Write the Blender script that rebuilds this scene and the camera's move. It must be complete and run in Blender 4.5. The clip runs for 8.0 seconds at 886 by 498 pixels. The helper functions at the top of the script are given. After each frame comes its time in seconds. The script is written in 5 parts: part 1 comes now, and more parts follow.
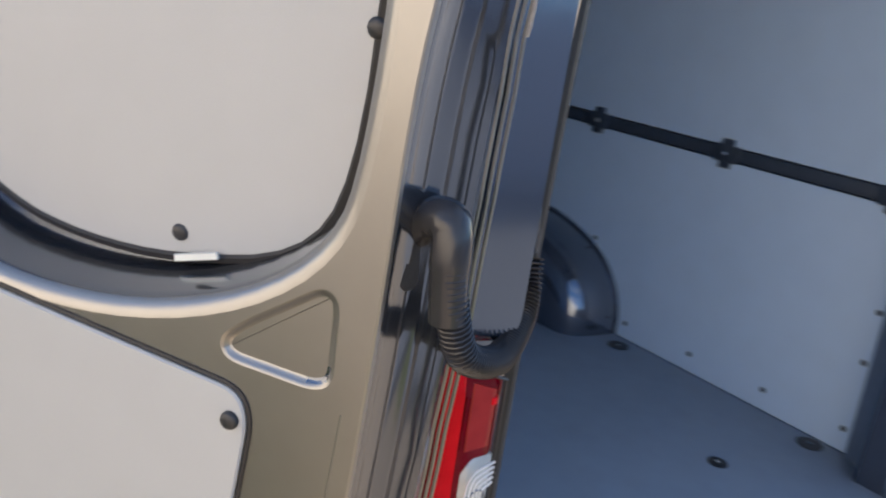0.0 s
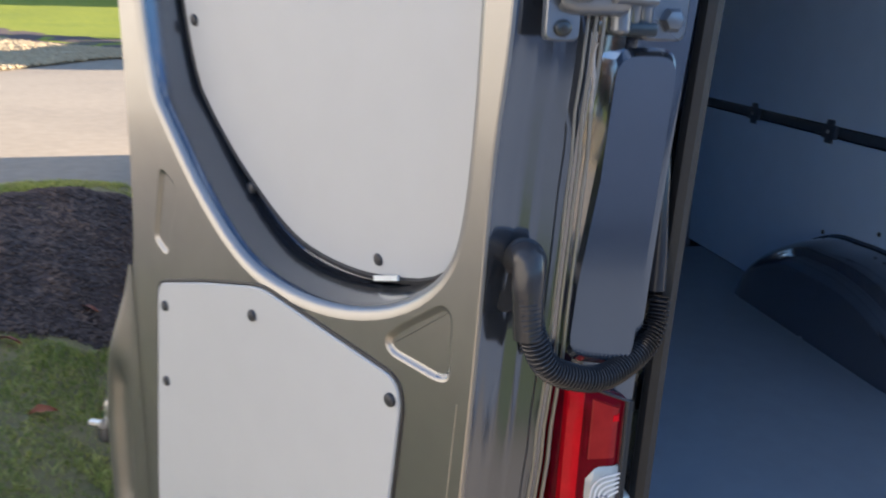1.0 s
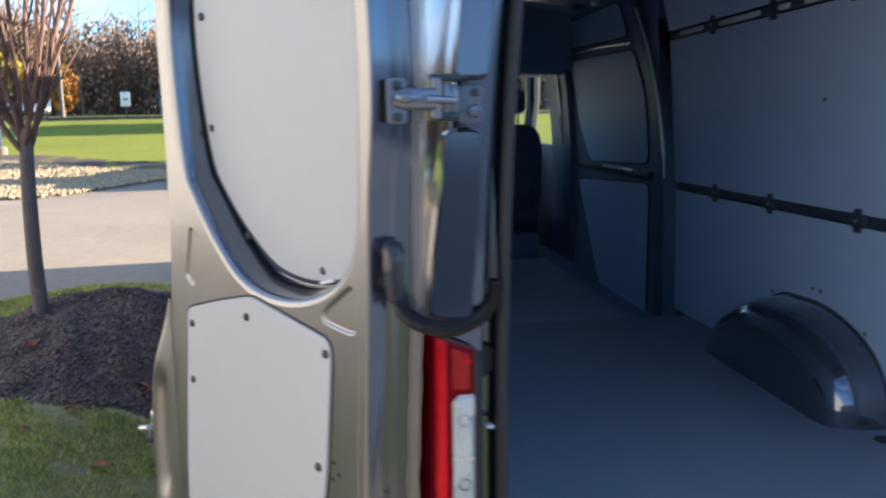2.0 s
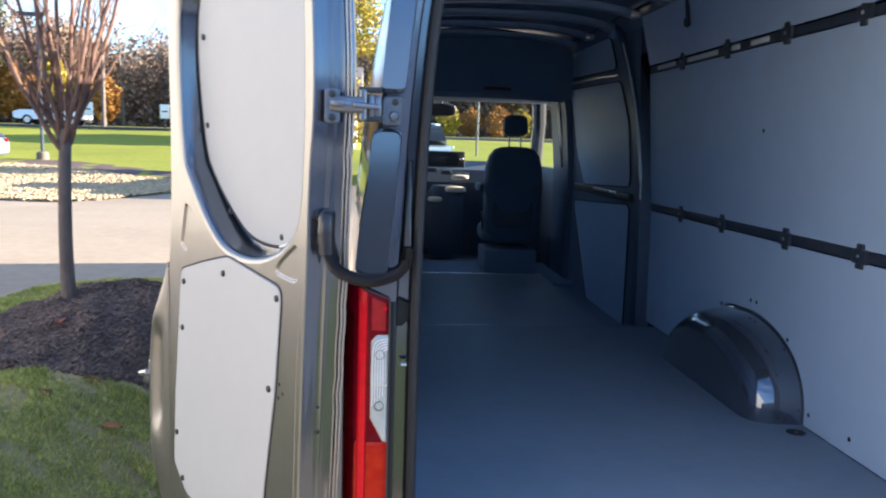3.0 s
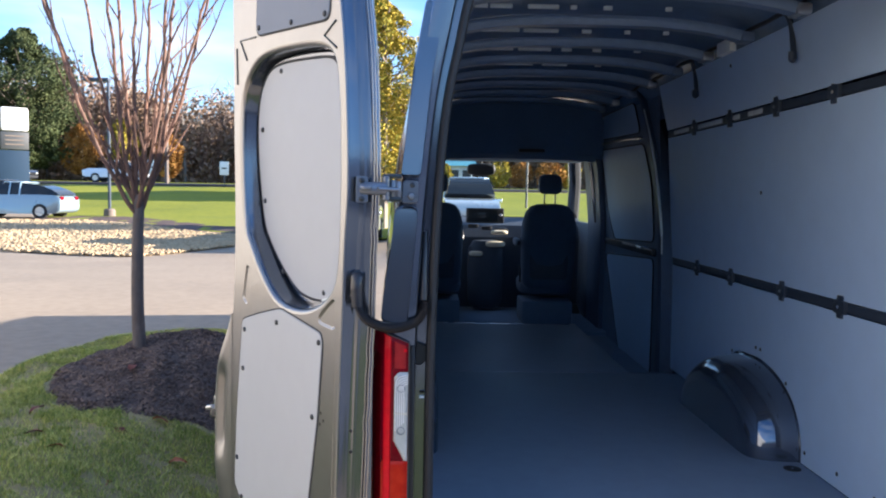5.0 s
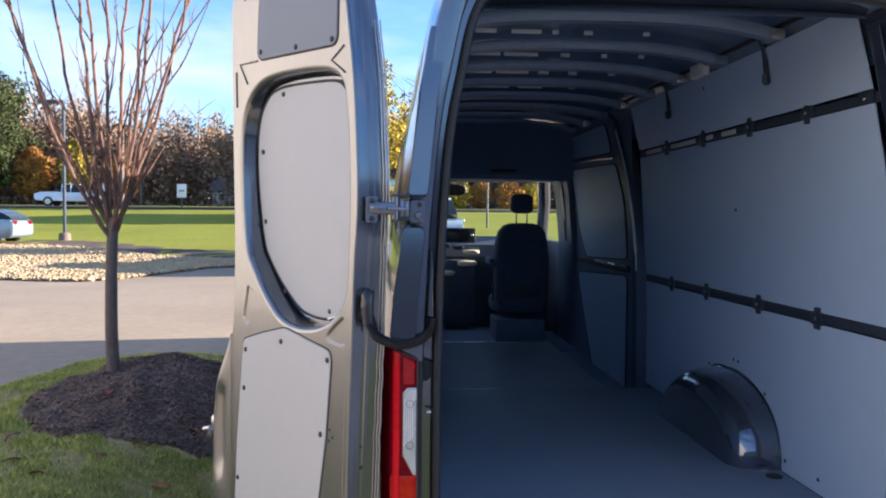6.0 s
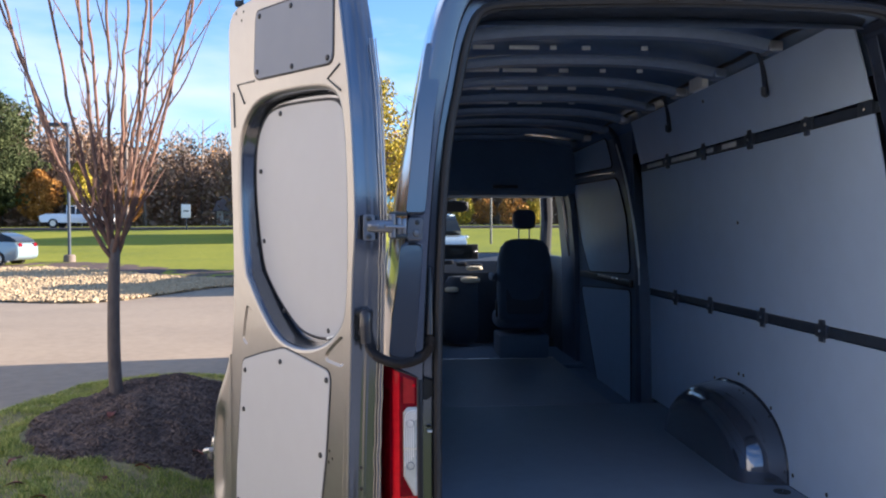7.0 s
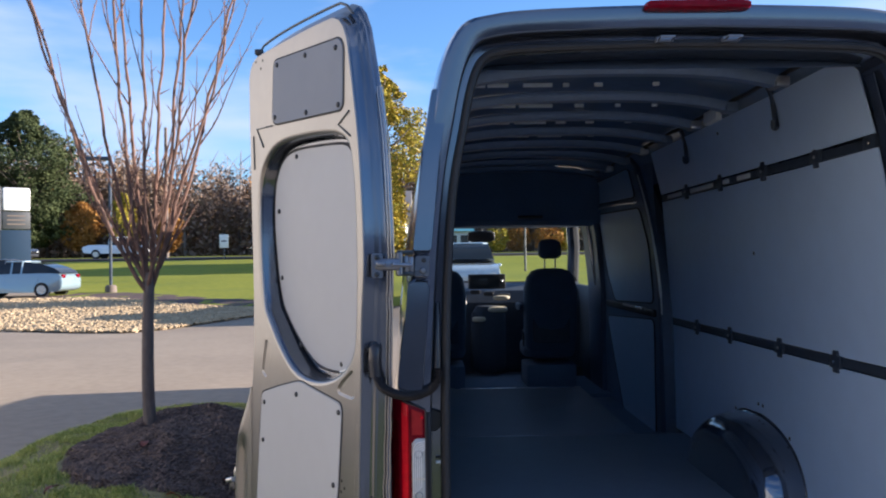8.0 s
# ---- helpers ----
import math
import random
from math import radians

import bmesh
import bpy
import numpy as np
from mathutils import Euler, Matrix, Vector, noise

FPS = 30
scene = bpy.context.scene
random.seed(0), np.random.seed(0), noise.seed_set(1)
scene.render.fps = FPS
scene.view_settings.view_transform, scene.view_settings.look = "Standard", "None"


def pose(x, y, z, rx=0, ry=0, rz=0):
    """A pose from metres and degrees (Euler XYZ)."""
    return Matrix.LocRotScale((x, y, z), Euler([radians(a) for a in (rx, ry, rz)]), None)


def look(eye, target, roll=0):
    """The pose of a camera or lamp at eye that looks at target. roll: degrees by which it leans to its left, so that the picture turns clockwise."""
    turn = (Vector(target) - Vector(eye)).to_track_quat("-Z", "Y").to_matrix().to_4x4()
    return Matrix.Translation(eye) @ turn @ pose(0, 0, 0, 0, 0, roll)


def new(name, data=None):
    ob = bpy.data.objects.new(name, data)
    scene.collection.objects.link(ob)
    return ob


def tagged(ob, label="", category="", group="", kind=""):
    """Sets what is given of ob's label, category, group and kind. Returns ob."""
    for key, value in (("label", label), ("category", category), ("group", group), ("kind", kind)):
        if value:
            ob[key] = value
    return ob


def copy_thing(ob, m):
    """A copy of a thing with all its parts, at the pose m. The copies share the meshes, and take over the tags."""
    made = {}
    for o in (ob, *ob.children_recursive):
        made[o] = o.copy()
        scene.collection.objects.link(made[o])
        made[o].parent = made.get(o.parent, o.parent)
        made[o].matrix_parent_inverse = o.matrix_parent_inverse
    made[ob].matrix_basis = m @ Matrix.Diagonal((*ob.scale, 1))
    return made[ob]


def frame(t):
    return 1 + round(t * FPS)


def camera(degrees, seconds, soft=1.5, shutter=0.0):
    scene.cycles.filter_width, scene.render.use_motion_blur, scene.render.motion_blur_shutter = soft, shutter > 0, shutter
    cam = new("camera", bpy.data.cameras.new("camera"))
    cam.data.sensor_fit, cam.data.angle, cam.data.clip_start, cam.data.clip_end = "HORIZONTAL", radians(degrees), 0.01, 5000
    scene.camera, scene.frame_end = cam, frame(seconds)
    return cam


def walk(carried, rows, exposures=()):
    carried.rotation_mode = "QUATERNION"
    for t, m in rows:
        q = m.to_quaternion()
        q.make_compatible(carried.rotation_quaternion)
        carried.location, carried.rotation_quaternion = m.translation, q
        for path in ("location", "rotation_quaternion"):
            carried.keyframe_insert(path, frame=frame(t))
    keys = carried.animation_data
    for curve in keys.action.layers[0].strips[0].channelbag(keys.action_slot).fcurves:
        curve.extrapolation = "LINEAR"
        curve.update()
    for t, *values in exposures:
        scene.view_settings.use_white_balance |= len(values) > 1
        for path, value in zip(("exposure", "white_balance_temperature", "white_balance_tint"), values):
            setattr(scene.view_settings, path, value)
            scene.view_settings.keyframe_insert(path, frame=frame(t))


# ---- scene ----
# ---------------------------------------------------------------- camera
cam = camera(57.8, 8.0, soft=2.0, shutter=0.4)
PATH = [
    (0, (-1.305, -0.465, 1.759), (-0.103, 1.017, 1.162), 7.7),
    (0.5, (-1.168, -0.557, 1.757), (-0.506, 1.228, 1.145), 5.2),
    (1, (-1.151, -0.719, 1.826), (-0.802, 1.163, 1.249), 2.0),
    (1.5, (-1.169, -1.003, 1.85), (-0.949, 0.928, 1.378), -0.5),
    (2, (-1.009, -1.296, 1.808), (-0.774, 0.664, 1.489), -0.8),
    (2.2, (-0.917, -1.422, 1.739), (-0.65, 0.541, 1.47), -0.7),
    (3.5, (-0.763, -1.858, 1.807), (-0.7, 0.125, 1.554), 3.1),
    (4, (-0.623, -1.97, 1.849), (-0.633, 0.018, 1.63), 2.4),
    (4.5, (-0.662, -2.089, 1.837), (-0.674, -0.097, 1.665), 1.5),
    (6, (-0.878, -2.23, 1.82), (-0.744, -0.236, 1.738), 0.5),
    (6.5, (-0.885, -2.176, 1.819), (-0.749, -0.182, 1.756), 0.1),
    (7, (-0.86, -2.216, 1.822), (-0.737, -0.22, 1.781), -0.3),
    (7.5, (-0.829, -2.294, 1.838), (-0.729, -0.297, 1.86), -0.8),
    (8, (-0.778, -2.313, 1.85), (-0.743, -0.314, 1.878), -0.8),
]
EXPOSURES = [(0.0, 3.05, 5700, 10), (0.6, 2.95, 5450, 10), (1.0, 3.05, 5400, 9), (2.0, 2.98, 5300, 9), (3.5, 3.45, 5350, 10), (4.0, 3.15, 5250, 10), (4.7, 3.0, 5200, 11), (6.5, 2.75, 5400, 15), (7.2, 2.7, 5350, 15), (8.0, 2.35, 5200, 14)]
walk(cam, [(t, look(eye, target, roll)) for t, eye, target, roll in PATH], EXPOSURES)

# ---------------------------------------------------------------- light
SUN_TO = Vector((0.985, 0.15, 0.0)).normalized()
SUN_EL = radians(14.5)
world = bpy.data.worlds.new("sky")
scene.world = world
world.use_nodes = True
wn, wl = world.node_tree.nodes, world.node_tree.links
wn.clear()
sky = wn.new("ShaderNodeTexSky")
sky.sky_type = "NISHITA"
sky.sun_disc = False
sky.sun_elevation = SUN_EL
sky.sun_rotation = math.atan2(SUN_TO.x, SUN_TO.y)
sky.air_density, sky.dust_density, sky.ozone_density = 1.0, 0.3, 3.0
tc = wn.new("ShaderNodeTexCoord")
stretch = wn.new("ShaderNodeMapping")
stretch.inputs["Scale"].default_value = (1.2, 1.2, 5.0)
stretch.inputs["Rotation"].default_value = (0.12, 0.1, 0.4)
cloud = wn.new("ShaderNodeTexNoise")
cloud.inputs["Scale"].default_value, cloud.inputs["Detail"].default_value = 2.2, 6.0
ramp = wn.new("ShaderNodeValToRGB")
ramp.color_ramp.elements[0].position, ramp.color_ramp.elements[1].position = 0.46, 0.72
mixc = wn.new("ShaderNodeMixRGB")
mixc.inputs[2].default_value = (3.7, 3.75, 3.9, 1)
bg = wn.new("ShaderNodeBackground")
bg.inputs["Strength"].default_value = 0.045
wo = wn.new("ShaderNodeOutputWorld")
wl.new(tc.outputs["Generated"], stretch.inputs["Vector"])
wl.new(stretch.outputs["Vector"], cloud.inputs["Vector"])
wl.new(cloud.outputs["Fac"], ramp.inputs["Fac"])
wl.new(ramp.outputs["Color"], mixc.inputs["Fac"])
wl.new(sky.outputs["Color"], mixc.inputs[1])
wl.new(mixc.outputs["Color"], bg.inputs["Color"])
wl.new(bg.outputs["Background"], wo.inputs["Surface"])

sun_data = bpy.data.lights.new("sun", "SUN")
sun_data.energy, sun_data.angle, sun_data.color = 3.2, radians(0.6), (1.0, 0.77, 0.52)
sun = new("sun", sun_data)
sun_way = Vector((SUN_TO.x * math.cos(SUN_EL), SUN_TO.y * math.cos(SUN_EL), math.sin(SUN_EL)))
sun.matrix_world = look(sun_way * 60, (0, 0, 0))


# ---------------------------------------------------------------- materials
def mat(name, color, rough=0.5, metal=0.0, vary=0.12, scale=8.0, bump=0.0, bump_scale=60.0, coat=0.0, spec=0.5,
        island=0.0, objrand=0.0, color2=None, stretch_xyz=(1, 1, 1), flakes=0.0):
    """A surface with colour variation at two scales, rougher and smoother spots, and fine relief."""
    m = bpy.data.materials.new(name)
    m.use_nodes = True
    n, l = m.node_tree.nodes, m.node_tree.links
    p = n["Principled BSDF"]
    p.inputs["Metallic"].default_value = metal
    p.inputs["Coat Weight"].default_value = coat
    p.inputs["Coat Roughness"].default_value = 0.08
    p.inputs["Specular IOR Level"].default_value = spec
    co = n.new("ShaderNodeTexCoord")
    mp = n.new("ShaderNodeMapping")
    mp.inputs["Scale"].default_value = stretch_xyz
    l.new(co.outputs["Object"], mp.inputs["Vector"])
    big = n.new("ShaderNodeTexNoise")
    big.inputs["Scale"].default_value, big.inputs["Detail"].default_value = scale * 0.2, 4
    fine = n.new("ShaderNodeTexNoise")
    fine.inputs["Scale"].default_value, fine.inputs["Detail"].default_value = scale * 3, 6
    l.new(mp.outputs["Vector"], big.inputs["Vector"])
    l.new(mp.outputs["Vector"], fine.inputs["Vector"])
    both = n.new("ShaderNodeMath")
    both.operation = "ADD"
    l.new(big.outputs["Fac"], both.inputs[0])
    l.new(fine.outputs["Fac"], both.inputs[1])
    last = both.outputs[0]
    if island or objrand:
        src = n.new("ShaderNodeNewGeometry").outputs["Random Per Island"] if island else n.new("ShaderNodeObjectInfo").outputs["Random"]
        amt = n.new("ShaderNodeMath")
        amt.operation = "MULTIPLY_ADD"
        amt.inputs[1].default_value, amt.inputs[2].default_value = (island or objrand) * 2, -(island or objrand)
        l.new(src, amt.inputs[0])
        add = n.new("ShaderNodeMath")
        add.operation = "ADD"
        l.new(last, add.inputs[0])
        l.new(amt.outputs[0], add.inputs[1])
        last = add.outputs[0]
    rng = n.new("ShaderNodeMapRange")
    rng.inputs["From Min"].default_value, rng.inputs["From Max"].default_value = 0.6, 1.4
    l.new(last, rng.inputs["Value"])
    mx = n.new("ShaderNodeMixRGB")
    c1 = color
    c2 = color2 or tuple(min(1, c * (1 + vary)) for c in color)
    if not color2:
        c1 = tuple(c * (1 - vary) for c in color)
    mx.inputs[1].default_value, mx.inputs[2].default_value = (*c1, 1), (*c2, 1)
    l.new(rng.outputs[0], mx.inputs[0])
    l.new(mx.outputs[0], p.inputs["Base Color"])
    rr = n.new("ShaderNodeMapRange")
    rr.inputs["From Min"].default_value, rr.inputs["From Max"].default_value = 0.3, 0.7
    rr.inputs["To Min"].default_value, rr.inputs["To Max"].default_value = max(0.02, rough * 0.85), min(1, rough * 1.15)
    l.new(big.outputs["Fac"], rr.inputs["Value"])
    l.new(rr.outputs[0], p.inputs["Roughness"])
    if bump or flakes:
        bn = n.new("ShaderNodeTexNoise")
        bn.inputs["Scale"].default_value, bn.inputs["Detail"].default_value = bump_scale, 4
        l.new(mp.outputs["Vector"], bn.inputs["Vector"])
        b = n.new("ShaderNodeBump")
        b.inputs["Strength"].default_value, b.inputs["Distance"].default_value = bump or flakes, 0.01
        l.new(bn.outputs["Fac"], b.inputs["Height"])
        l.new(b.outputs["Normal"], p.inputs["Normal"])
    return m


def glass(name, tint=(1, 1, 1), rough=0.0):
    m = bpy.data.materials.new(name)
    m.use_nodes = True
    n, l = m.node_tree.nodes, m.node_tree.links
    n.remove(n["Principled BSDF"])
    tr = n.new("ShaderNodeBsdfTransparent")
    tr.inputs["Color"].default_value = (*tint, 1)
    gl = n.new("ShaderNodeBsdfGlossy")
    gl.inputs["Roughness"].default_value = rough
    mx = n.new("ShaderNodeMixShader")
    mx.inputs[0].default_value = 0.05
    l.new(tr.outputs[0], mx.inputs[1])
    l.new(gl.outputs[0], mx.inputs[2])
    l.new(mx.outputs[0], n["Material Output"].inputs["Surface"])
    return m


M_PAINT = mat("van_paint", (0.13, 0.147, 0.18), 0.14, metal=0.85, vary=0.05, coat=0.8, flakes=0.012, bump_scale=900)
# the same van paint, lightened for the bright surroundings the door face mirrors
M_PAINT_LIT = mat("lit_van_paint", (0.30, 0.298, 0.290), 0.35, metal=0.88, vary=0.06, coat=0.3, flakes=0.015, bump_scale=900)
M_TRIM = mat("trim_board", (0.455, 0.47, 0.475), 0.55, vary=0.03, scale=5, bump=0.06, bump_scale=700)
# trim colour darkened by hand to paint the upper board's weaker light
M_TRIMSHADE = mat("shaded_trim_board", (0.20, 0.225, 0.265), 0.6, vary=0.04, scale=5, bump=0.06, bump_scale=700)
M_WALL = mat("wall_board", (0.46, 0.60, 0.79), 0.42, vary=0.05, scale=3, bump=0.04, bump_scale=500)
M_FLOOR = mat("floor_board", (0.245, 0.285, 0.345), 0.55, vary=0.08, scale=5, bump=0.08, bump_scale=400)
M_RUBBER = mat("rubber", (0.02, 0.02, 0.021), 0.55, vary=0.2, bump=0.1, bump_scale=200)
M_PLASTIC = mat("black_plastic", (0.028, 0.030, 0.034), 0.42, vary=0.15, bump=0.08, bump_scale=500)
M_HOSE = mat("hose_plastic", (0.03, 0.03, 0.033), 0.24, vary=0.2)
M_DARKPAINT = mat("dark_steel", (0.17, 0.23, 0.33), 0.36, metal=0.2, vary=0.15)
M_INNER = mat("bare_roof_paint", (0.19, 0.27, 0.40), 0.22, vary=0.12, scale=6)
M_BAYPOST = mat("dark_post_paint", (0.09, 0.12, 0.175), 0.35, metal=0.2, vary=0.15)
M_RAIL = mat("rail_steel", (0.05, 0.066, 0.092), 0.45, metal=0.3, vary=0.2)
M_STEEL = mat("bright_steel", (0.55, 0.55, 0.55), 0.28, metal=0.9, vary=0.1)
M_HINGE = mat("painted_steel", (0.18, 0.20, 0.235), 0.3, metal=0.6, vary=0.1, coat=0.4)
M_BOLT = mat("dark_bolt_steel", (0.06, 0.068, 0.075), 0.3, metal=0.7, vary=0.15)
M_DASH = mat("dash_plastic", (0.045, 0.06, 0.085), 0.6, vary=0.15, bump=0.08, bump_scale=500)
M_CREAM = mat("cream_plastic", (0.62, 0.58, 0.45), 0.55, vary=0.1)
M_ROOFBLUE = mat("turquoise_roof", (0.10, 0.30, 0.40), 0.5, vary=0.08)
M_RED = mat("red_lens", (0.085, 0.0005, 0.005), 0.12, scale=16, color2=(0.19, 0.001, 0.011), spec=0.14)
M_REDBRIGHT = mat("bright_red_lens", (0.5, 0.003, 0.01), 0.12, scale=16, color2=(0.72, 0.006, 0.016), spec=0.14)
# red with the sky's pale reflection put into the colour
M_REDSHEEN = mat("sky_sheen_red_lens", (0.24, 0.014, 0.016), 0.12, scale=16, color2=(0.36, 0.024, 0.024), spec=0.14)
M_REDDARK = mat("dark_red_lens", (0.05, 0.0006, 0.002), 0.12, scale=16, color2=(0.13, 0.0015, 0.004), spec=0.14)
M_REDLOW = mat("orange_red_lens", (0.34, 0.006, 0.004), 0.12, scale=12, color2=(0.56, 0.035, 0.012), spec=0.2)
M_CLEAR = mat("clear_lens", (0.46, 0.48, 0.46), 0.10, vary=0.2, scale=12, coat=1.0)
M_SEALANT = mat("sealant", (0.26, 0.25, 0.24), 0.4, vary=0.3, scale=60)
M_PALE = mat("pale_plastic", (0.80, 0.82, 0.77), 0.5, vary=0.1)
M_FABRIC = mat("seat_fabric", (0.085, 0.12, 0.175), 0.85, vary=0.2, scale=30, bump=0.2, bump_scale=400)
M_SEATGREY = mat("seat_base_plastic", (0.15, 0.20, 0.28), 0.6, vary=0.1)
M_HEAD = mat("headliner", (0.17, 0.235, 0.335), 0.9, vary=0.15, scale=20)
M_GLASS = glass("window_glass", (0.9, 0.95, 0.93))
M_CARGLASS = mat("dark_car_glass", (0.018, 0.023, 0.028), 0.10, vary=0.1, spec=0.35)
M_ASPHALT = mat("worn_asphalt", (0.25, 0.207, 0.155), 0.9, scale=2.5, color2=(0.355, 0.297, 0.225), bump=0.3, bump_scale=60, spec=0.12)
M_ROAD = mat("dark_asphalt", (0.045, 0.045, 0.05), 0.9, vary=0.2, scale=2, bump=0.3, bump_scale=60, spec=0.12)
M_COOLGROUND = mat("cool_bounce_ground", (0.20, 0.215, 0.24), 0.9, vary=0.15, scale=2, bump=0.3, bump_scale=60, spec=0.12)
M_SOIL = mat("grass_soil", (0.20, 0.165, 0.085), 0.95, scale=5, color2=(0.36, 0.30, 0.14), bump=0.5, bump_scale=40, spec=0.12)
M_BLADE = mat("grass_blade", (0.21, 0.27, 0.05), 0.65, scale=2.4, color2=(0.60, 0.58, 0.17), island=0.45, spec=0.2)
M_LAWN = mat("lawn", (0.15, 0.175, 0.018), 0.9, scale=1.2, color2=(0.275, 0.285, 0.035), bump=0.6, bump_scale=12, spec=0.12)
M_MULCH = mat("mulch", (0.075, 0.058, 0.052), 0.95, scale=10, color2=(0.16, 0.12, 0.105), bump=1.0, bump_scale=40, spec=0.12)
M_CHIP = mat("mulch_chip", (0.075, 0.058, 0.052), 0.95, scale=6, color2=(0.21, 0.155, 0.125), island=0.28, spec=0.12)
M_STONE = mat("gravel_stone", (0.33, 0.255, 0.155), 0.9, scale=2, color2=(0.48, 0.375, 0.235), island=0.25, spec=0.12)
M_BARK = mat("young_bark", (0.085, 0.052, 0.04), 0.85, scale=12, color2=(0.22, 0.12, 0.08), bump=0.5, bump_scale=60, stretch_xyz=(1, 1, 0.3))
M_TRUNK = mat("grey_trunk_bark", (0.07, 0.058, 0.052), 0.85, scale=12, color2=(0.17, 0.14, 0.125), bump=0.5, bump_scale=60, stretch_xyz=(1, 1, 0.3))
M_LEAF = mat("fallen_leaf", (0.14, 0.035, 0.02), 0.7, scale=10, color2=(0.34, 0.10, 0.03), objrand=0.4)
M_WOODS = mat("bare_woods", (0.18, 0.13, 0.095), 0.95, scale=0.25, color2=(0.28, 0.19, 0.125), island=0.15, spec=0.12)
M_TRUNKS = mat("far_trunks", (0.14, 0.118, 0.10), 0.95, scale=0.5, color2=(0.23, 0.195, 0.165), island=0.2)
M_ORANGE = mat("autumn_orange", (0.24, 0.12, 0.035), 0.9, scale=0.5, color2=(0.40, 0.21, 0.05), island=0.35, spec=0.12)
M_YELLOW = mat("autumn_yellow", (0.18, 0.18, 0.025), 0.85, scale=1.0, color2=(0.52, 0.38, 0.05), island=0.4, spec=0.12)
M_PINE = mat("pine_needles", (0.036, 0.050, 0.022), 0.9, scale=0.5, color2=(0.08, 0.097, 0.04), island=0.3, spec=0.12)
M_WHITE = mat("white_paint", (0.78, 0.78, 0.77), 0.4, vary=0.03)
M_CARBLUE = mat("pale_blue_paint", (0.27, 0.36, 0.41), 0.3, metal=0.25, vary=0.04, coat=1.0)
M_CARPALE = mat("pale_silver_paint", (0.40, 0.47, 0.52), 0.25, metal=0.1, vary=0.03, coat=1.0)
M_CARWHITE = mat("white_car_paint", (0.76, 0.77, 0.78), 0.25, vary=0.03, coat=1.0)
M_CARBLACK = mat("black_car_paint", (0.015, 0.016, 0.02), 0.2, vary=0.1, coat=1.0)
M_CARSILVER = mat("silver_car_paint", (0.45, 0.47, 0.49), 0.28, metal=0.5, vary=0.05, coat=1.0)
M_TYRE = mat("tyre_rubber", (0.018, 0.018, 0.018), 0.8, vary=0.2)
M_SIGNBLUE = mat("sign_blue", (0.022, 0.042, 0.075), 0.7, vary=0.08, spec=0.12)
M_SIGNGREY = mat("sign_grey", (0.05, 0.055, 0.06), 0.5, vary=0.08)
M_POST = mat("weathered_post", (0.16, 0.13, 0.11), 0.85, scale=6, vary=0.2)
M_SHINGLE = mat("roof_shingle", (0.16, 0.15, 0.145), 0.9, vary=0.15, scale=2)
M_WESTWALL = mat("bounce_wall_pale", (0.37, 0.355, 0.335), 0.8, vary=0.1, scale=1.5)
M_SOUTHWALL = mat("unseen_wall_dark", (0.13, 0.15, 0.19), 0.8, vary=0.15, scale=1)
M_EASTWALL = mat("unseen_wall_pale_blue", (0.48, 0.53, 0.64), 0.8, vary=0.08, scale=1)
M_SIDING = mat("house_siding", (0.66, 0.65, 0.62), 0.7, vary=0.05, scale=2)


# ---------------------------------------------------------------- mesh helpers
def shaded(me, angle=35):
    for f in me.polygons:
        f.use_smooth = True
    me.set_sharp_from_angle(angle=radians(angle))


def part(name, bm, material, parent=None, label="", angle=35, recalc=True):
    if recalc:
        bmesh.ops.recalc_face_normals(bm, faces=bm.faces)
    me = bpy.data.meshes.new(name)
    bm.to_mesh(me)
    bm.free()
    me.materials.append(material)
    shaded(me, angle)
    ob = new(name, me)
    if parent is not None:
        ob.parent = parent
    if label:
        ob["label"] = label
    return ob


def raw(name, verts, faces, material, parent=None, smooth=False):
    me = bpy.data.meshes.new(name)
    me.from_pydata([tuple(map(float, v)) for v in verts], [], [tuple(map(int, f)) for f in faces])
    me.materials.append(material)
    if smooth:
        shaded(me, 50)
    ob = new(name, me)
    if parent is not None:
        ob.parent = parent
    return ob


def thing(name, label, category, at=(0, 0, 0), turn=0, group="", kind=""):
    ob = new(name)
    ob.matrix_basis = pose(*at, 0, 0, turn)
    return tagged(ob, label, category, group, kind)


def box(x0, x1, y0, y1, z0, z1, bevel=0.0, seg=2, bm=None):
    own = bm or bmesh.new()
    vs = [own.verts.new((x, y, z)) for x in (x0, x1) for y in (y0, y1) for z in (z0, z1)]
    fs = [own.faces.new([vs[i] for i in q]) for q in ((0, 1, 3, 2), (4, 6, 7, 5), (0, 4, 5, 1), (2, 3, 7, 6), (0, 2, 6, 4), (1, 5, 7, 3))]
    if bevel:
        es = list({e for f in fs for e in f.edges})
        bmesh.ops.bevel(own, geom=es, offset=bevel, segments=seg, affect="EDGES", profile=0.5)
    return own


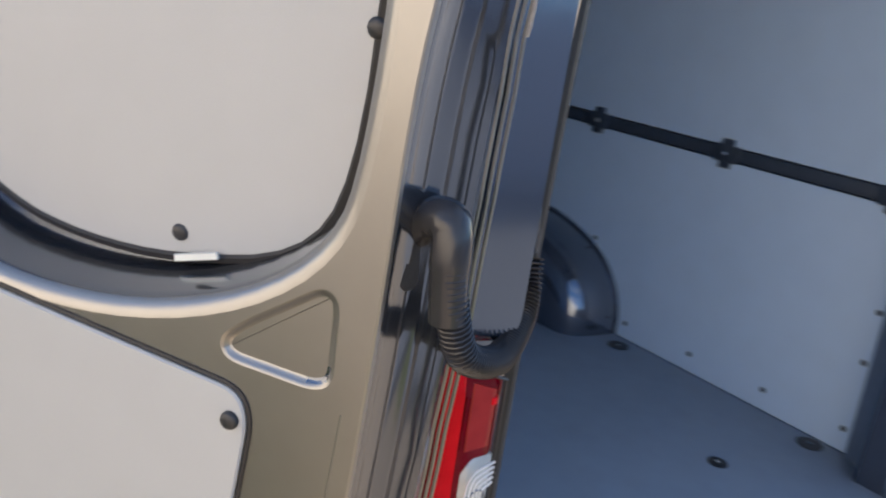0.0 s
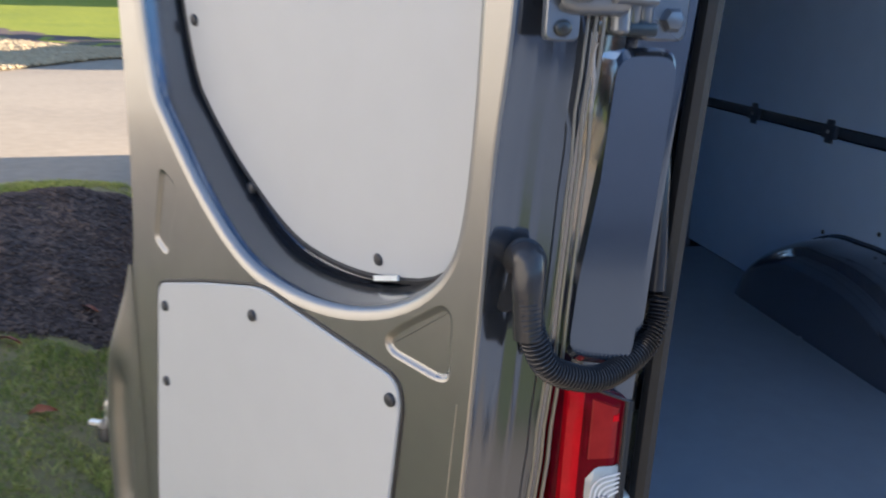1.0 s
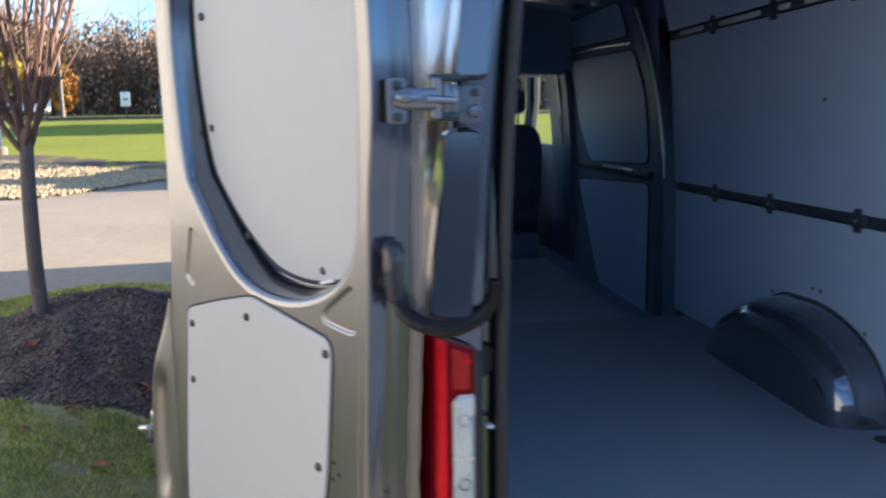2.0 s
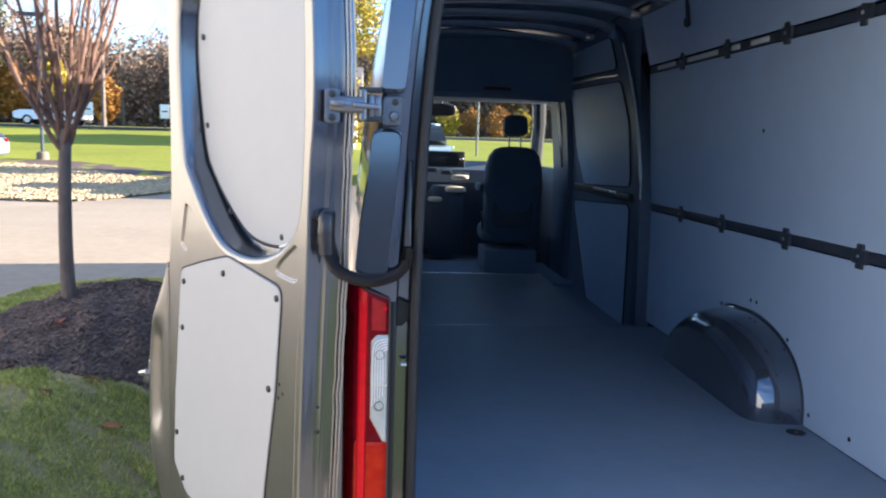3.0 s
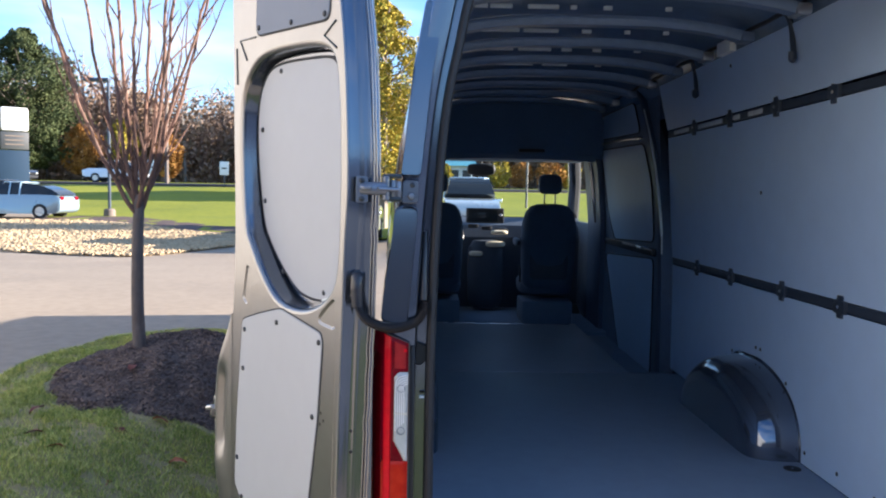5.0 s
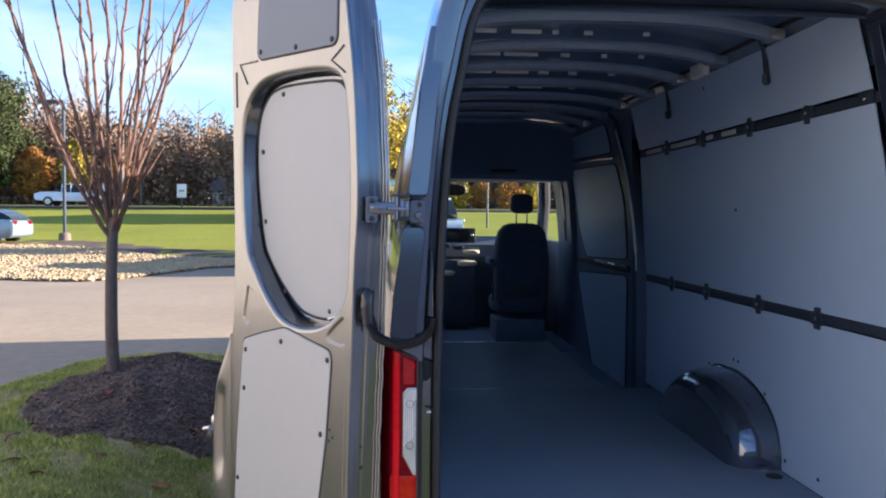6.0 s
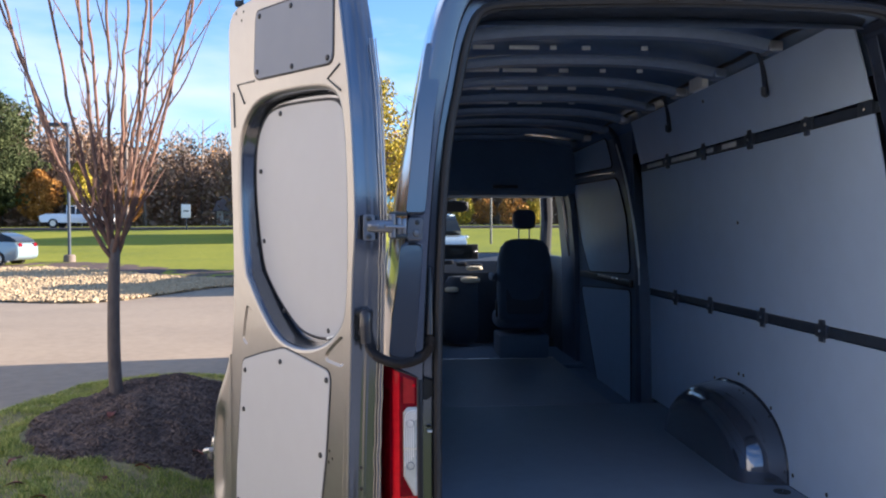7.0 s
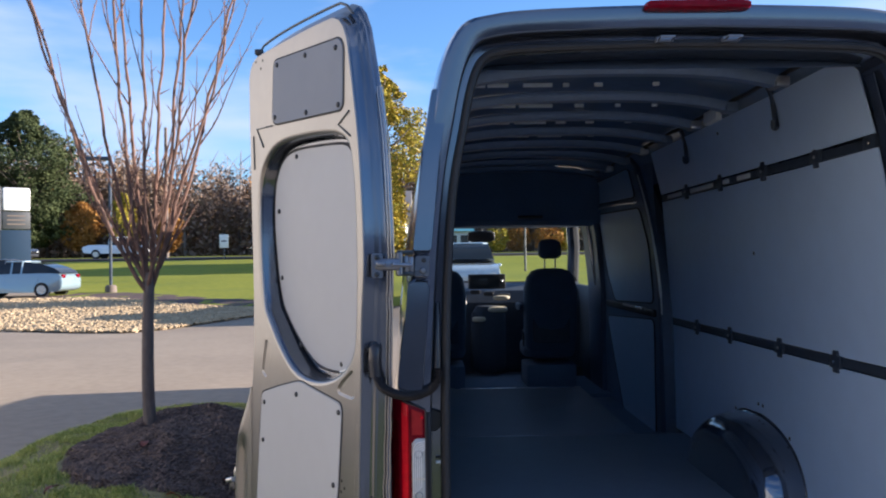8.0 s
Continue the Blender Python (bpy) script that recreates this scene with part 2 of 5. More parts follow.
def tube(points, radius, seg=10, cap=True, bm=None):
    """A round bar along points; radius a number or one per point."""
    own = bm or bmesh.new()
    pts = [Vector(p) for p in points]
    rad = radius if isinstance(radius, (list, tuple)) else [radius] * len(pts)
    rings, up = [], None
    for i, p in enumerate(pts):
        d = (pts[min(i + 1, len(pts) - 1)] - pts[max(i - 1, 0)]).normalized()
        if up is None:
            up = d.orthogonal().normalized()
        up = (up - d * up.dot(d)).normalized()
        side = d.cross(up)
        rings.append([own.verts.new(p + (up * math.cos(a) + side * math.sin(a)) * rad[i]) for a in (2 * math.pi * k / seg for k in range(seg))])
    for a, b in zip(rings, rings[1:]):
        for k in range(seg):
            own.faces.new((a[k], a[(k + 1) % seg], b[(k + 1) % seg], b[k]))
    if cap:
        own.faces.new(rings[0][::-1])
        own.faces.new(rings[-1])
    return own


def smooth_path(points, n=6):
    """Catmull-Rom through points."""
    p = [Vector(q) for q in points]
    p = [p[0] * 2 - p[1]] + p + [p[-1] * 2 - p[-2]]
    out = []
    for i in range(1, len(p) - 2):
        for k in range(n):
            t = k / n
            a, b, c, d = p[i - 1], p[i], p[i + 1], p[i + 2]
            out.append(0.5 * (2 * b + (c - a) * t + (2 * a - 5 * b + 4 * c - d) * t * t + (3 * b - a - 3 * c + d) * t ** 3))
    return out + [p[-2]]


def chaikin(poly, times=2):
    """Rounds the corners of a closed outline."""
    for _ in range(times):
        poly = [((a[0] * (1 - k) + b[0] * k), (a[1] * (1 - k) + b[1] * k)) for a, b in zip(poly, poly[1:] + poly[:1]) for k in (0.25, 0.75)]
    return poly


def loft(rings, close=True, bm=None):
    """Skins rings of points of one length; close joins each ring's ends."""
    own = bm or bmesh.new()
    vs = [[own.verts.new(p) for p in r] for r in rings]
    for a, b in zip(vs, vs[1:]):
        for k in range(len(a) - (0 if close else 1)):
            j = (k + 1) % len(a)
            own.faces.new((a[k], a[j], b[j], b[k]))
    return own


def plate(outline, place, depth, round_edge=0.003):
    """A board with a closed outline (u, v), set in space by place(u, v, n), its front at n = 0 and a small round edge."""
    cu, cv = sum(p[0] for p in outline) / len(outline), sum(p[1] for p in outline) / len(outline)

    def inset(p, d):
        du, dv = cu - p[0], cv - p[1]
        k = d / max(1e-6, math.hypot(du, dv))
        return p[0] + du * k, p[1] + dv * k
    rings = [[place(*p, -depth) for p in outline], [place(*p, -round_edge) for p in outline], [place(*inset(p, round_edge), 0) for p in outline]]
    bm = loft(rings)
    bm.verts.ensure_lookup_table()
    n = len(outline)
    bm.faces.new([bm.verts[i] for i in range(n)])
    bm.faces.new([bm.verts[2 * n + i] for i in range(n)])
    return bm


def dome(place, u, v, r, high, seg=12, rings=4):
    """A round-headed pin on a face set by place(u, v, n)."""
    rs = []
    for i in range(rings + 1):
        a = i / rings * math.pi / 2
        rs.append([place(u + r * math.cos(a) * math.cos(b) + (1e-5 * math.cos(b)), v + r * math.cos(a) * math.sin(b) + 1e-5 * math.sin(b), high * (0.35 + 0.65 * math.sin(a))) for b in (2 * math.pi * k / seg for k in range(seg))])
    rs.insert(0, [place(u + r * math.cos(b), v + r * math.sin(b), -0.001) for b in (2 * math.pi * k / seg for k in range(seg))])
    bm = loft(rs)
    bmesh.ops.remove_doubles(bm, verts=bm.verts, dist=1e-4)
    return bm


def roundbox(cx, cy, cz, sx, sy, sz, power=4.0, taper=0.0, n=10):
    """A cushion: a box with full rounding, narrower at the top by taper."""
    bm = bmesh.new()
    bmesh.ops.create_uvsphere(bm, u_segments=n * 2, v_segments=n, radius=1)
    for v in bm.verts:
        x, y, z = v.co
        k = (abs(x) ** power + abs(y) ** power + abs(z) ** power) ** (-1 / power)
        x, y, z = x * k, y * k, z * k
        w = 1 - taper * (z + 1) / 2
        v.co = (cx + x * sx / 2 * w, cy + y * sy / 2, cz + z * sz / 2)
    return bm


def tight(poly, r=0.018):
    """Small round corners."""
    out = []
    for i, p in enumerate(poly):
        a, b = Vector(poly[i - 1]), Vector(poly[(i + 1) % len(poly)])
        p = Vector(p)
        ra, rb = min(r, (a - p).length / 2.1), min(r, (b - p).length / 2.1)
        s, e = p + (a - p).normalized() * ra, p + (b - p).normalized() * rb
        for t in (0, 0.25, 0.5, 0.75, 1):
            q = s * (1 - t) ** 2 + p * 2 * t * (1 - t) + e * t * t
            out.append((q.x, q.y))
    return out


def smoothstep(a, b, v):
    t = min(1, max(0, (v - a) / (b - a)))
    return t * t * (3 - 2 * t)


def lerp_table(table, v):
    for (a, za), (b, zb) in zip(table, table[1:]):
        if v <= b:
            return za + (zb - za) * max(0, (v - a) / (b - a))
    return table[-1][1]


# ---------------------------------------------------------------- ground
LANE_Z = 0.40
FAR = [(8.0, 0.40), (18.4, 0.13), (29.9, 0.49), (34.8, 0.62), (47.5, 1.17), (63.3, 2.32), (100, 2.82), (420, 4.5), (3000, 12.0)]


def height(x, y):
    up = max(smoothstep(-1.45, -2.7, x), smoothstep(7.2, 11.0, y))
    if y < -3:
        up *= smoothstep(-12, -3, y)
    base = LANE_Z * up
    if y > 8.0:
        base *= lerp_table(FAR, y) / LANE_Z
    base += 0.3 * smoothstep(9, 22, y) * smoothstep(-2.6, -0.4, x) * smoothstep(50, 30, y)
    return base


def mound(x, y):
    r = math.hypot((x + 2.55) / 1.0, (y - 3.98) / 1.45)
    return (0.20 + 0.08 * noise.noise((x * 2.2, y * 2.2, 6.0))) * smoothstep(1.0, 0.10, r)


def sheet(name, xs, lo, hi, ny, lift, material, label, extra=None, bumpy=0.0):
    """Ground between the lines y = lo(x) and y = hi(x)."""
    verts, faces = [], []
    for x in xs:
        a, b = lo(x), hi(x)
        for j in range(ny + 1):
            y = a + (b - a) * j / ny
            z = height(x, y) + lift + (extra(x, y) if extra else 0)
            if bumpy:
                z += bumpy * noise.noise((x * 2.3, y * 2.3, 1.7))
            verts.append((x, y, z))
    for i in range(len(xs) - 1):
        for j in range(ny):
            k = i * (ny + 1) + j
            faces.append((k, k + ny + 1, k + ny + 2, k + 1))
    ob = raw(name, verts, faces, material, smooth=True)
    return tagged(ob, label, name, kind="structure")


def spread(a, b, n):
    return [a + (b - a) * i / n for i in range(n + 1)]


gx = [-3000, -1200, -500, -250, -150, -100, -70] + spread(-50, -6, 44) + spread(-5.6, -1.2, 22) + spread(-0.8, 6, 12) + spread(8, 40, 16) + [60, 90, 150, 250, 500, 1200, 3000]
gy = [-3000, -1000, -400, -150, -70, -40, -25] + spread(-18, -4, 14) + spread(-3.5, 12, 40) + spread(13, 60, 47) + [66, 74, 84, 95, 120, 160, 240, 400, 900, 3000]
gv = [(x, y, height(x, y) - 0.012) for x in gx for y in gy]
gf = [(i * len(gy) + j, (i + 1) * len(gy) + j, (i + 1) * len(gy) + j + 1, i * len(gy) + j + 1) for i in range(len(gx) - 1) for j in range(len(gy) - 1)]
tagged(raw("ground", gv, gf, M_ASPHALT, smooth=True), "sunlit worn tan asphalt of the yard and lane", "ground", kind="structure")


# unseen wall, added to throw sunlight back onto the shaded door
tagged(part("bounce_wall_west", box(-10.4, -10.0, -24.0, 8.0, -0.2, 6.0, 0.02), M_WESTWALL), "unseen plain pale wall added to bounce light onto the door", "wall", kind="structure")

# unseen walls added behind the van; the dark one darkens the paint's reflections
south = tagged(part("unseen_wall_south", box(-16, -1.5, -0.4, 0, -0.3, 3.2, 0.02), M_SOUTHWALL), "unseen plain dark blue-grey wall added for dark reflections in the paint", "wall", kind="structure")
east = tagged(part("unseen_wall_east", box(-1.498, 16, -0.4, 0, -0.3, 3.2, 0.02), M_EASTWALL), "unseen plain pale blue-grey wall added behind the van", "wall", kind="structure")
south.matrix_basis = pose(3.5, -11.0, 0, 0, 0, 24)
east.matrix_basis = pose(3.5, -11.0, 0, 0, 0, 24)

M_TURF = mat("shaded_turf", (0.09, 0.115, 0.035), 0.95, scale=4, color2=(0.15, 0.17, 0.06), bump=0.6, bump_scale=30)
# ends of the planted island
def island_far(x):
    return 5.60 - 1.90 * max(0, (-3.0 - x) / 0.92) ** 3.0


sheet("grass_verge", spread(-3.95, -1.5, 44), lambda x: -0.45, island_far, 90, 0.03, M_SOIL, "rough green grass verge with a soft edge",
      extra=lambda x, y: 0.05 * smoothstep(-3.96, -3.75, x) + (mound(x, y) - 0.03 if mound(x, y) > 0.03 else 0), bumpy=0.03)

# ---------------------------------------------------------------- van: shell
van = thing("cargo_van", "dark grey metallic cargo van with its rear door swung wide open", "van")

MID = 0.011
OPEN = [(0.0, 2.489), (0.193, 2.486), (0.427, 2.479), (0.549, 2.471), (0.613, 2.448), (0.647, 2.375), (0.674, 2.242), (0.702, 2.1), (0.72, 1.913), (0.733, 1.62), (0.739, 1.291), (0.739, 0.928), (0.739, 0.627)]
OUTER = [(0.0, 2.614), (0.203, 2.612), (0.468, 2.603), (0.6, 2.588), (0.686, 2.557), (0.747, 2.442), (0.789, 2.245), (0.811, 2.1), (0.836, 1.913), (0.868, 1.62), (0.887, 1.291), (0.895, 0.928), (0.895, 0.565)]


def contour(f, y, mirrored=True):
    """A line round the rear opening, f = 0 at its edge and 1 at the body's corner."""
    half = [(a[0] + (b[0] - a[0]) * f, a[1] + (b[1] - a[1]) * f) for a, b in zip(OPEN, OUTER)]
    half = [(p.x, p.y) for p in smooth_path([(x, z, 0) for x, z in half], 4)]
    return [(MID - x, y, z) for x, z in half[::-1]] + [(MID + x, y, z) for x, z in half[1:]]


STEPS = [(0.0, 0.26), (0.0, 0.13), (0.03, 0.108), (0.05, 0.103), (0.07, 0.103), (0.085, 0.112), (0.09, 0.135), (0.32, 0.135), (0.34, 0.10), (0.35, 0.065), (0.38, 0.057), (0.42, 0.055),
         (0.84, 0.055), (0.92, 0.062), (0.97, 0.082), (1.0, 0.12), (1.0, 0.16)]
part("rear_frame", loft([contour(f, y) for f, y in STEPS], close=False), M_PAINT, van, "metallic grey painted rear door frame", angle=30)


def ring_tube(f, y, radius, seg=8):
    return tube(contour(f, y), radius, seg)


part("door_seal", ring_tube(0.065, 0.100, 0.013), M_RUBBER, van, "black rubber door seal")
part("frame_lip", ring_tube(0.0, 0.118, 0.006, 8), M_BOLT, van)

BODY = [(0.0, 2.733), (0.224, 2.731), (0.488, 2.717), (0.661, 2.686), (0.758, 2.629), (0.809, 2.494), (0.848, 2.256), (0.87, 2.1), (0.891, 1.913), (0.911, 1.62), (0.928, 1.291), (0.931, 0.928), (0.915, 0.379)]
BODY_LEFT = [(0.0, 2.725), (0.224, 2.723), (0.488, 2.705), (0.64, 2.665), (0.715, 2.6), (0.768, 2.47), (0.806, 2.256), (0.84, 2.1), (0.876, 1.913), (0.905, 1.62), (0.928, 1.291), (0.931, 0.928), (0.915, 0.379)]


def body_line(k, y):
    """A line round the body: k = 0 at the rear corner, 1 for the full section."""
    sides = []
    for full in (BODY_LEFT, BODY):
        half = [(a[0] + (b[0] - a[0]) * k, a[1] + (b[1] - a[1]) * k) for a, b in zip(OUTER, full)]
        sides.append([(p.x, p.y) for p in smooth_path([(x, z, 0) for x, z in half], 4)])
    return [(MID - x, y, z) for x, z in sides[0][::-1]] + [(MID + x, y, z) for x, z in sides[1][1:]]


part("body_shell", loft([body_line(k, y) for y, k in ((0.158, 0.0), (0.22, 0.35), (0.40, 0.75), (0.8, 0.95), (1.4, 1.0), (1.8, 1.0), (3.2, 1.0), (5.2, 1.0))], close=False), M_PAINT, van, "metallic grey body sides and roof")
side_fine = [(p.x, p.y) for p in smooth_path([(x, z, 0) for x, z in BODY], 4)]
roof_only = [(x, z) for x, z in side_fine if z > 2.35]
low_only = [(x, z) for x, z in side_fine if z < 1.56]
left_fine = [(p.x, p.y) for p in smooth_path([(x, z, 0) for x, z in BODY_LEFT], 4)]
roof_full = [(-x, z) for x, z in left_fine[:0:-1] if z > 2.35] + roof_only
part("cab_roof", loft([[(x, y, z - d) for x, z in roof_full] for y, d in ((5.2, 0), (5.6, 0.06), (5.9, 0.20))], close=False), M_PAINT, van)
for s in (-1, 1):
    part("cab_side", loft([[(s * x * k, y, z) for x, z in low_only] for y, k in ((5.2, 1), (6.1, 1), (6.8, 0.985), (7.2, 0.95), (7.5, 0.84))], close=False), M_PAINT, van)
for s in (-1, 1):
    part("door_pillar", tube([(s * 0.715, 5.24, 2.45), (s * 0.825, 5.24, 1.6)], 0.045, 8), M_PAINT, van)
    part("windscreen_pillar", tube([(s * 0.67, 5.83, 2.40), (s * 0.765, 6.23, 2.0), (s * 0.815, 6.60, 1.60)], 0.066, 10), M_PAINT, van)
    part("side_window", loft([[(s * 0.88, 5.3, 1.54), (s * 0.88, 6.66, 1.54)], [(s * 0.79, 5.3, 2.36), (s * 0.76, 5.9, 2.36)]], close=False), M_GLASS, van).visible_shadow = False
part("windscreen", loft([[(x, 5.9 - 0.05 * (x / 0.7) ** 2, 2.42) for x in spread(-0.68, 0.68, 8)], [(x, 6.68 - 0.1 * (x / 0.85) ** 2, 1.60) for x in spread(-0.84, 0.84, 8)]], close=False), M_GLASS, van).visible_shadow = False
part("bonnet", loft([[(x, y - d * (x / 0.85) ** 2, z) for x in spread(-0.85, 0.85, 10)] for y, d, z in ((6.70, 0.10, 1.60), (7.1, 0.12, 1.50), (7.42, 0.18, 1.36), (7.56, 0.25, 1.05), (7.58, 0.25, 0.40))], close=False), M_PAINT, van)
part("underbody", box(-0.86, 0.86, 0.02, 6.9, 0.36, 0.60, 0.02), M_DARKPAINT, van)
part("rear_bumper", box(-0.90, 0.90, -0.10, 0.10, 0.40, 0.60, 0.03), M_PLASTIC, van, "black plastic rear bumper")
for s in (-1, 1):
    for y in (1.70, 6.15):
        wheel = part("wheel", tube([(s * 0.70, y, 0.355), (s * 0.88, y, 0.355)], 0.355, 28), M_TYRE, van)
        part("rim", tube([(s * 0.80, y, 0.355), (s * 0.886, y, 0.355)], 0.21, 20), M_STEEL, wheel)

# ---------------------------------------------------------------- van: left rear pillar
for z0, z1, w0, w1, top in ((1.458, 1.794, -0.853, -0.772, 0), (1.872, 2.36, -0.826, -0.772, 0.062)):
    def on_pillar(u, v, n):
        return (u, (0.046 - 0.065 * (1.80 - v) if not top else 0.032 + 0.06 * (v - 1.872)) - n, v)
    shape = tight([(w0 - 0.024, z0 + 0.012), (w1 - 0.030, z0), (w1 - 0.003, z1), (w0 + 0.012, z1), (w0 + 0.002, z1 - 0.10), (w0 - 0.018, z0 + 0.10)], 0.022) if not top else tight([(w0, z0), (w1, z0), (w1 + 0.035, z0 + 0.30), (w1 + top, z1), (w0 + top, z1), (w0 + 0.030, z0 + 0.30)], 0.010)
    part("pillar_plate", plate(shape, on_pillar, 0.05, 0.008), M_PAINT, van, "smooth raised plate on the rear pillar", angle=20)
part("lamp_bracket", plate([(-0.788, 1.408), (-0.745, 1.390), (-0.742, 1.352), (-0.765, 1.332), (-0.788, 1.334)], lambda u, v, n: (u, 0.122 - n, v), 0.02, 0.004), M_PLASTIC, van, "black plastic lamp bracket")
part("pillar_clip", box(-0.766, -0.752, 0.094, 0.112, 1.243, 1.249, 0.0015), M_PALE, van)
part("lamp_gap", box(-0.793, -0.780, 0.052, 0.10, 0.80, 1.405, 0.003), M_RUBBER, van)

# tail lamp
lamp = thing("tail_lamp", "", "")
lamp.parent = van


def bulge(u, v, n):
    """On the lamp's rounded face."""
    k = max(0.0, (-0.835 - u) / 0.07)
    return (u, 0.040 + 0.05 * k * k - n, v)


def curved_plate(x0, x1, z_lo, z_hi, lift, nx=10, nz=24, edge=0.006):
    """A lens panel on the lamp's rounded face, between heights z_lo(x) and z_hi(x)."""
    rows = []
    for i in range(nx + 1):
        u = x0 + (x1 - x0) * i / nx
        a, b = z_lo(u), z_hi(u)
        col = [bulge(u, a, lift - 0.03)]
        for j in range(nz + 1):
            rim = min(1, min(i, nx - i) + 0.2, min(j, nz - j) + 0.2)
            col.append(bulge(u, a + (b - a) * j / nz, lift - (1 - rim) * edge))
        col.append(bulge(u, b, lift - 0.03))
        rows.append(col)
    return loft(rows, close=False)


def lamp_top(u):
    return 1.411 + (-0.792 - u) * 0.42


part("red_lens", curved_plate(-0.900, -0.794, lambda u: 1.075, lamp_top, 0.0), M_RED, lamp, "glossy red lens")
for k in range(8):
    u = -0.846 + 0.0046 * k
    part("red_flute", tube([bulge(u, 1.345, 0.0), bulge(u, lamp_top(u) - 0.030, 0.0)], 0.0008, 6), M_RED, lamp)
part("red_ridge", curved_plate(-0.866, -0.845, lambda u: 0.86, lambda u: lamp_top(u) - 0.006, 0.005, 8), M_REDBRIGHT, lamp, "raised bright red lens rib")
# upper lens carries its sky reflection as a paler red
part("upper_lens", curved_plate(-0.841, -0.799, lambda u: 1.338, lambda u: lamp_top(u) - 0.010, 0.0012, 6), M_REDSHEEN, lamp, "upper red lens, paled by a painted sky reflection")
part("red_reflector", curved_plate(-0.812, -0.801, lambda u: 1.385, lambda u: 1.398, 0.0025, 4, 4), M_REDBRIGHT, lamp, "small bright red reflector")
part("inner_reflector", curved_plate(-0.897, -0.869, lambda u: 0.86, lambda u: 1.40, 0.0006, 6), M_REDDARK, lamp, "dark red inner reflector")
part("lens_rim", tube([bulge(-0.90, lamp_top(-0.9), 0.0), bulge(-0.845, lamp_top(-0.845), 0.001), bulge(-0.795, lamp_top(-0.795), 0.001), bulge(-0.794, 1.2, 0.001), bulge(-0.794, 0.87, 0.001)], 0.0025, 6), M_PLASTIC, lamp)
part("orange_lens", curved_plate(-0.900, -0.794, lambda u: 0.80, lambda u: 1.076, -0.0008), M_REDLOW, lamp, "orange-red lower lens")
part("clear_lens", curved_plate(-0.836, -0.797, lambda u: 1.078 + max(0, (-0.806 - u)) * 1.9, lambda u: 1.330 - max(0, (-0.824 - u)) * 1.2, 0.005, 8), M_CLEAR, lamp, "clear reversing lens")
for k in range(5):
    d = 0.0058 * (k + 0.8)
    arc = [(-0.836 + d, 1.16 + d), (-0.836 + d, 1.284 - d * 0.5), (-0.827 + d * 0.6, 1.319 - d), (-0.797, 1.328 - d)]
    part("lens_rib", tube([bulge(u, v, 0.006) for u, v in [(p.x, p.y) for p in smooth_path([(a, b, 0) for a, b in arc], 5)]], 0.0013, 6), M_WHITE, lamp)
part("lens_divider", tube([bulge(-0.836, 1.215, 0.005), bulge(-0.798, 1.213, 0.005)], 0.0026, 6), M_CREAM, lamp)
for zz in (1.285, 1.165):
    part("bulb_ring", tube([bulge(-0.816 + 0.0105 * math.cos(a), zz + 0.0105 * math.sin(a), 0.006) for a in (2 * math.pi * k / 20 for k in range(21))], 0.0013, 6), M_HINGE, lamp)
for zz in (1.285, 1.165):
    part("bulb", dome(bulge, -0.816, zz, 0.008, 0.0062), M_CLEAR, lamp, "small round bulb behind the lens")

# third brake lamp
brake = thing("high_brake_lamp", "", "")
brake.parent = van
part("red_lens", roundbox(0.028, 0.046, 2.594, 0.315, 0.06, 0.028, 6), M_RED, brake, "long red brake lamp lens")
part("camera_arm", tube(smooth_path([(0.03, 0.07, 2.612), (0.045, 0.04, 2.628), (0.065, 0.03, 2.64), (0.09, 0.05, 2.645), (0.09, 0.10, 2.635)], 5), 0.012, 8), M_PLASTIC, brake, "black reversing camera housing")
for x in (-0.068, 0.132):
    striker = part("striker", box(x - 0.026, x + 0.026, 0.050, 0.074, 2.490, 2.506, 0.004), M_HINGE, van, "grey steel door striker")
    part("striker_loop", tube([(x - 0.02, 0.052, 2.496), (x - 0.02, 0.022, 2.498), (x + 0.02, 0.022, 2.498), (x + 0.02, 0.052, 2.496)], 0.004, 6), M_HINGE, striker)

# ---------------------------------------------------------------- van: left rear door, swung back
DOOR_AT = Vector((-1.051, 0.097, 0))
DOOR_U = Vector((-0.589, 0.808, 0)).normalized()
DOOR_N = Vector((-0.808, -0.589, 0)).normalized()


def on_door(u, v, n):
    """A point of the door: u from the hinge side to the free edge, height v, n out of the inner face."""
    return DOOR_AT + DOOR_U * u + DOOR_N * n + Vector((0, 0, v))


FACE = [(-0.05, 2.586), (-0.09, 2.37), (-0.121, 2.199), (-0.139, 1.968), (-0.142, 1.862), (-0.138, 1.787), (-0.125, 1.692), (-0.117, 1.492), (-0.099, 1.236), (-0.085, 0.881), (-0.075, 0.601), (0.588, 0.646), (0.672, 0.728), (0.696, 0.873), (0.705, 1.114), (0.679, 1.23), (0.638, 1.367), (0.615, 1.504), (0.607, 1.752), (0.618, 2.005), (0.63, 2.415), (0.63, 2.58), (0.444, 2.588), (0.136, 2.593)]
SKIN = [(-0.053, 2.641), (-0.121, 2.394), (-0.156, 2.208), (-0.177, 1.968), (-0.18, 1.861), (-0.177, 1.766), (-0.169, 1.692), (-0.16, 1.493), (-0.143, 1.237), (-0.127, 0.882), (-0.115, 0.582), (0.607, 0.628), (0.727, 0.712), (0.752, 0.875), (0.758, 1.136), (0.729, 1.252), (0.666, 1.387), (0.633, 1.504), (0.621, 1.752), (0.628, 2.004), (0.64, 2.414), (0.641, 2.628), (0.44, 2.65), (0.132, 2.65)]
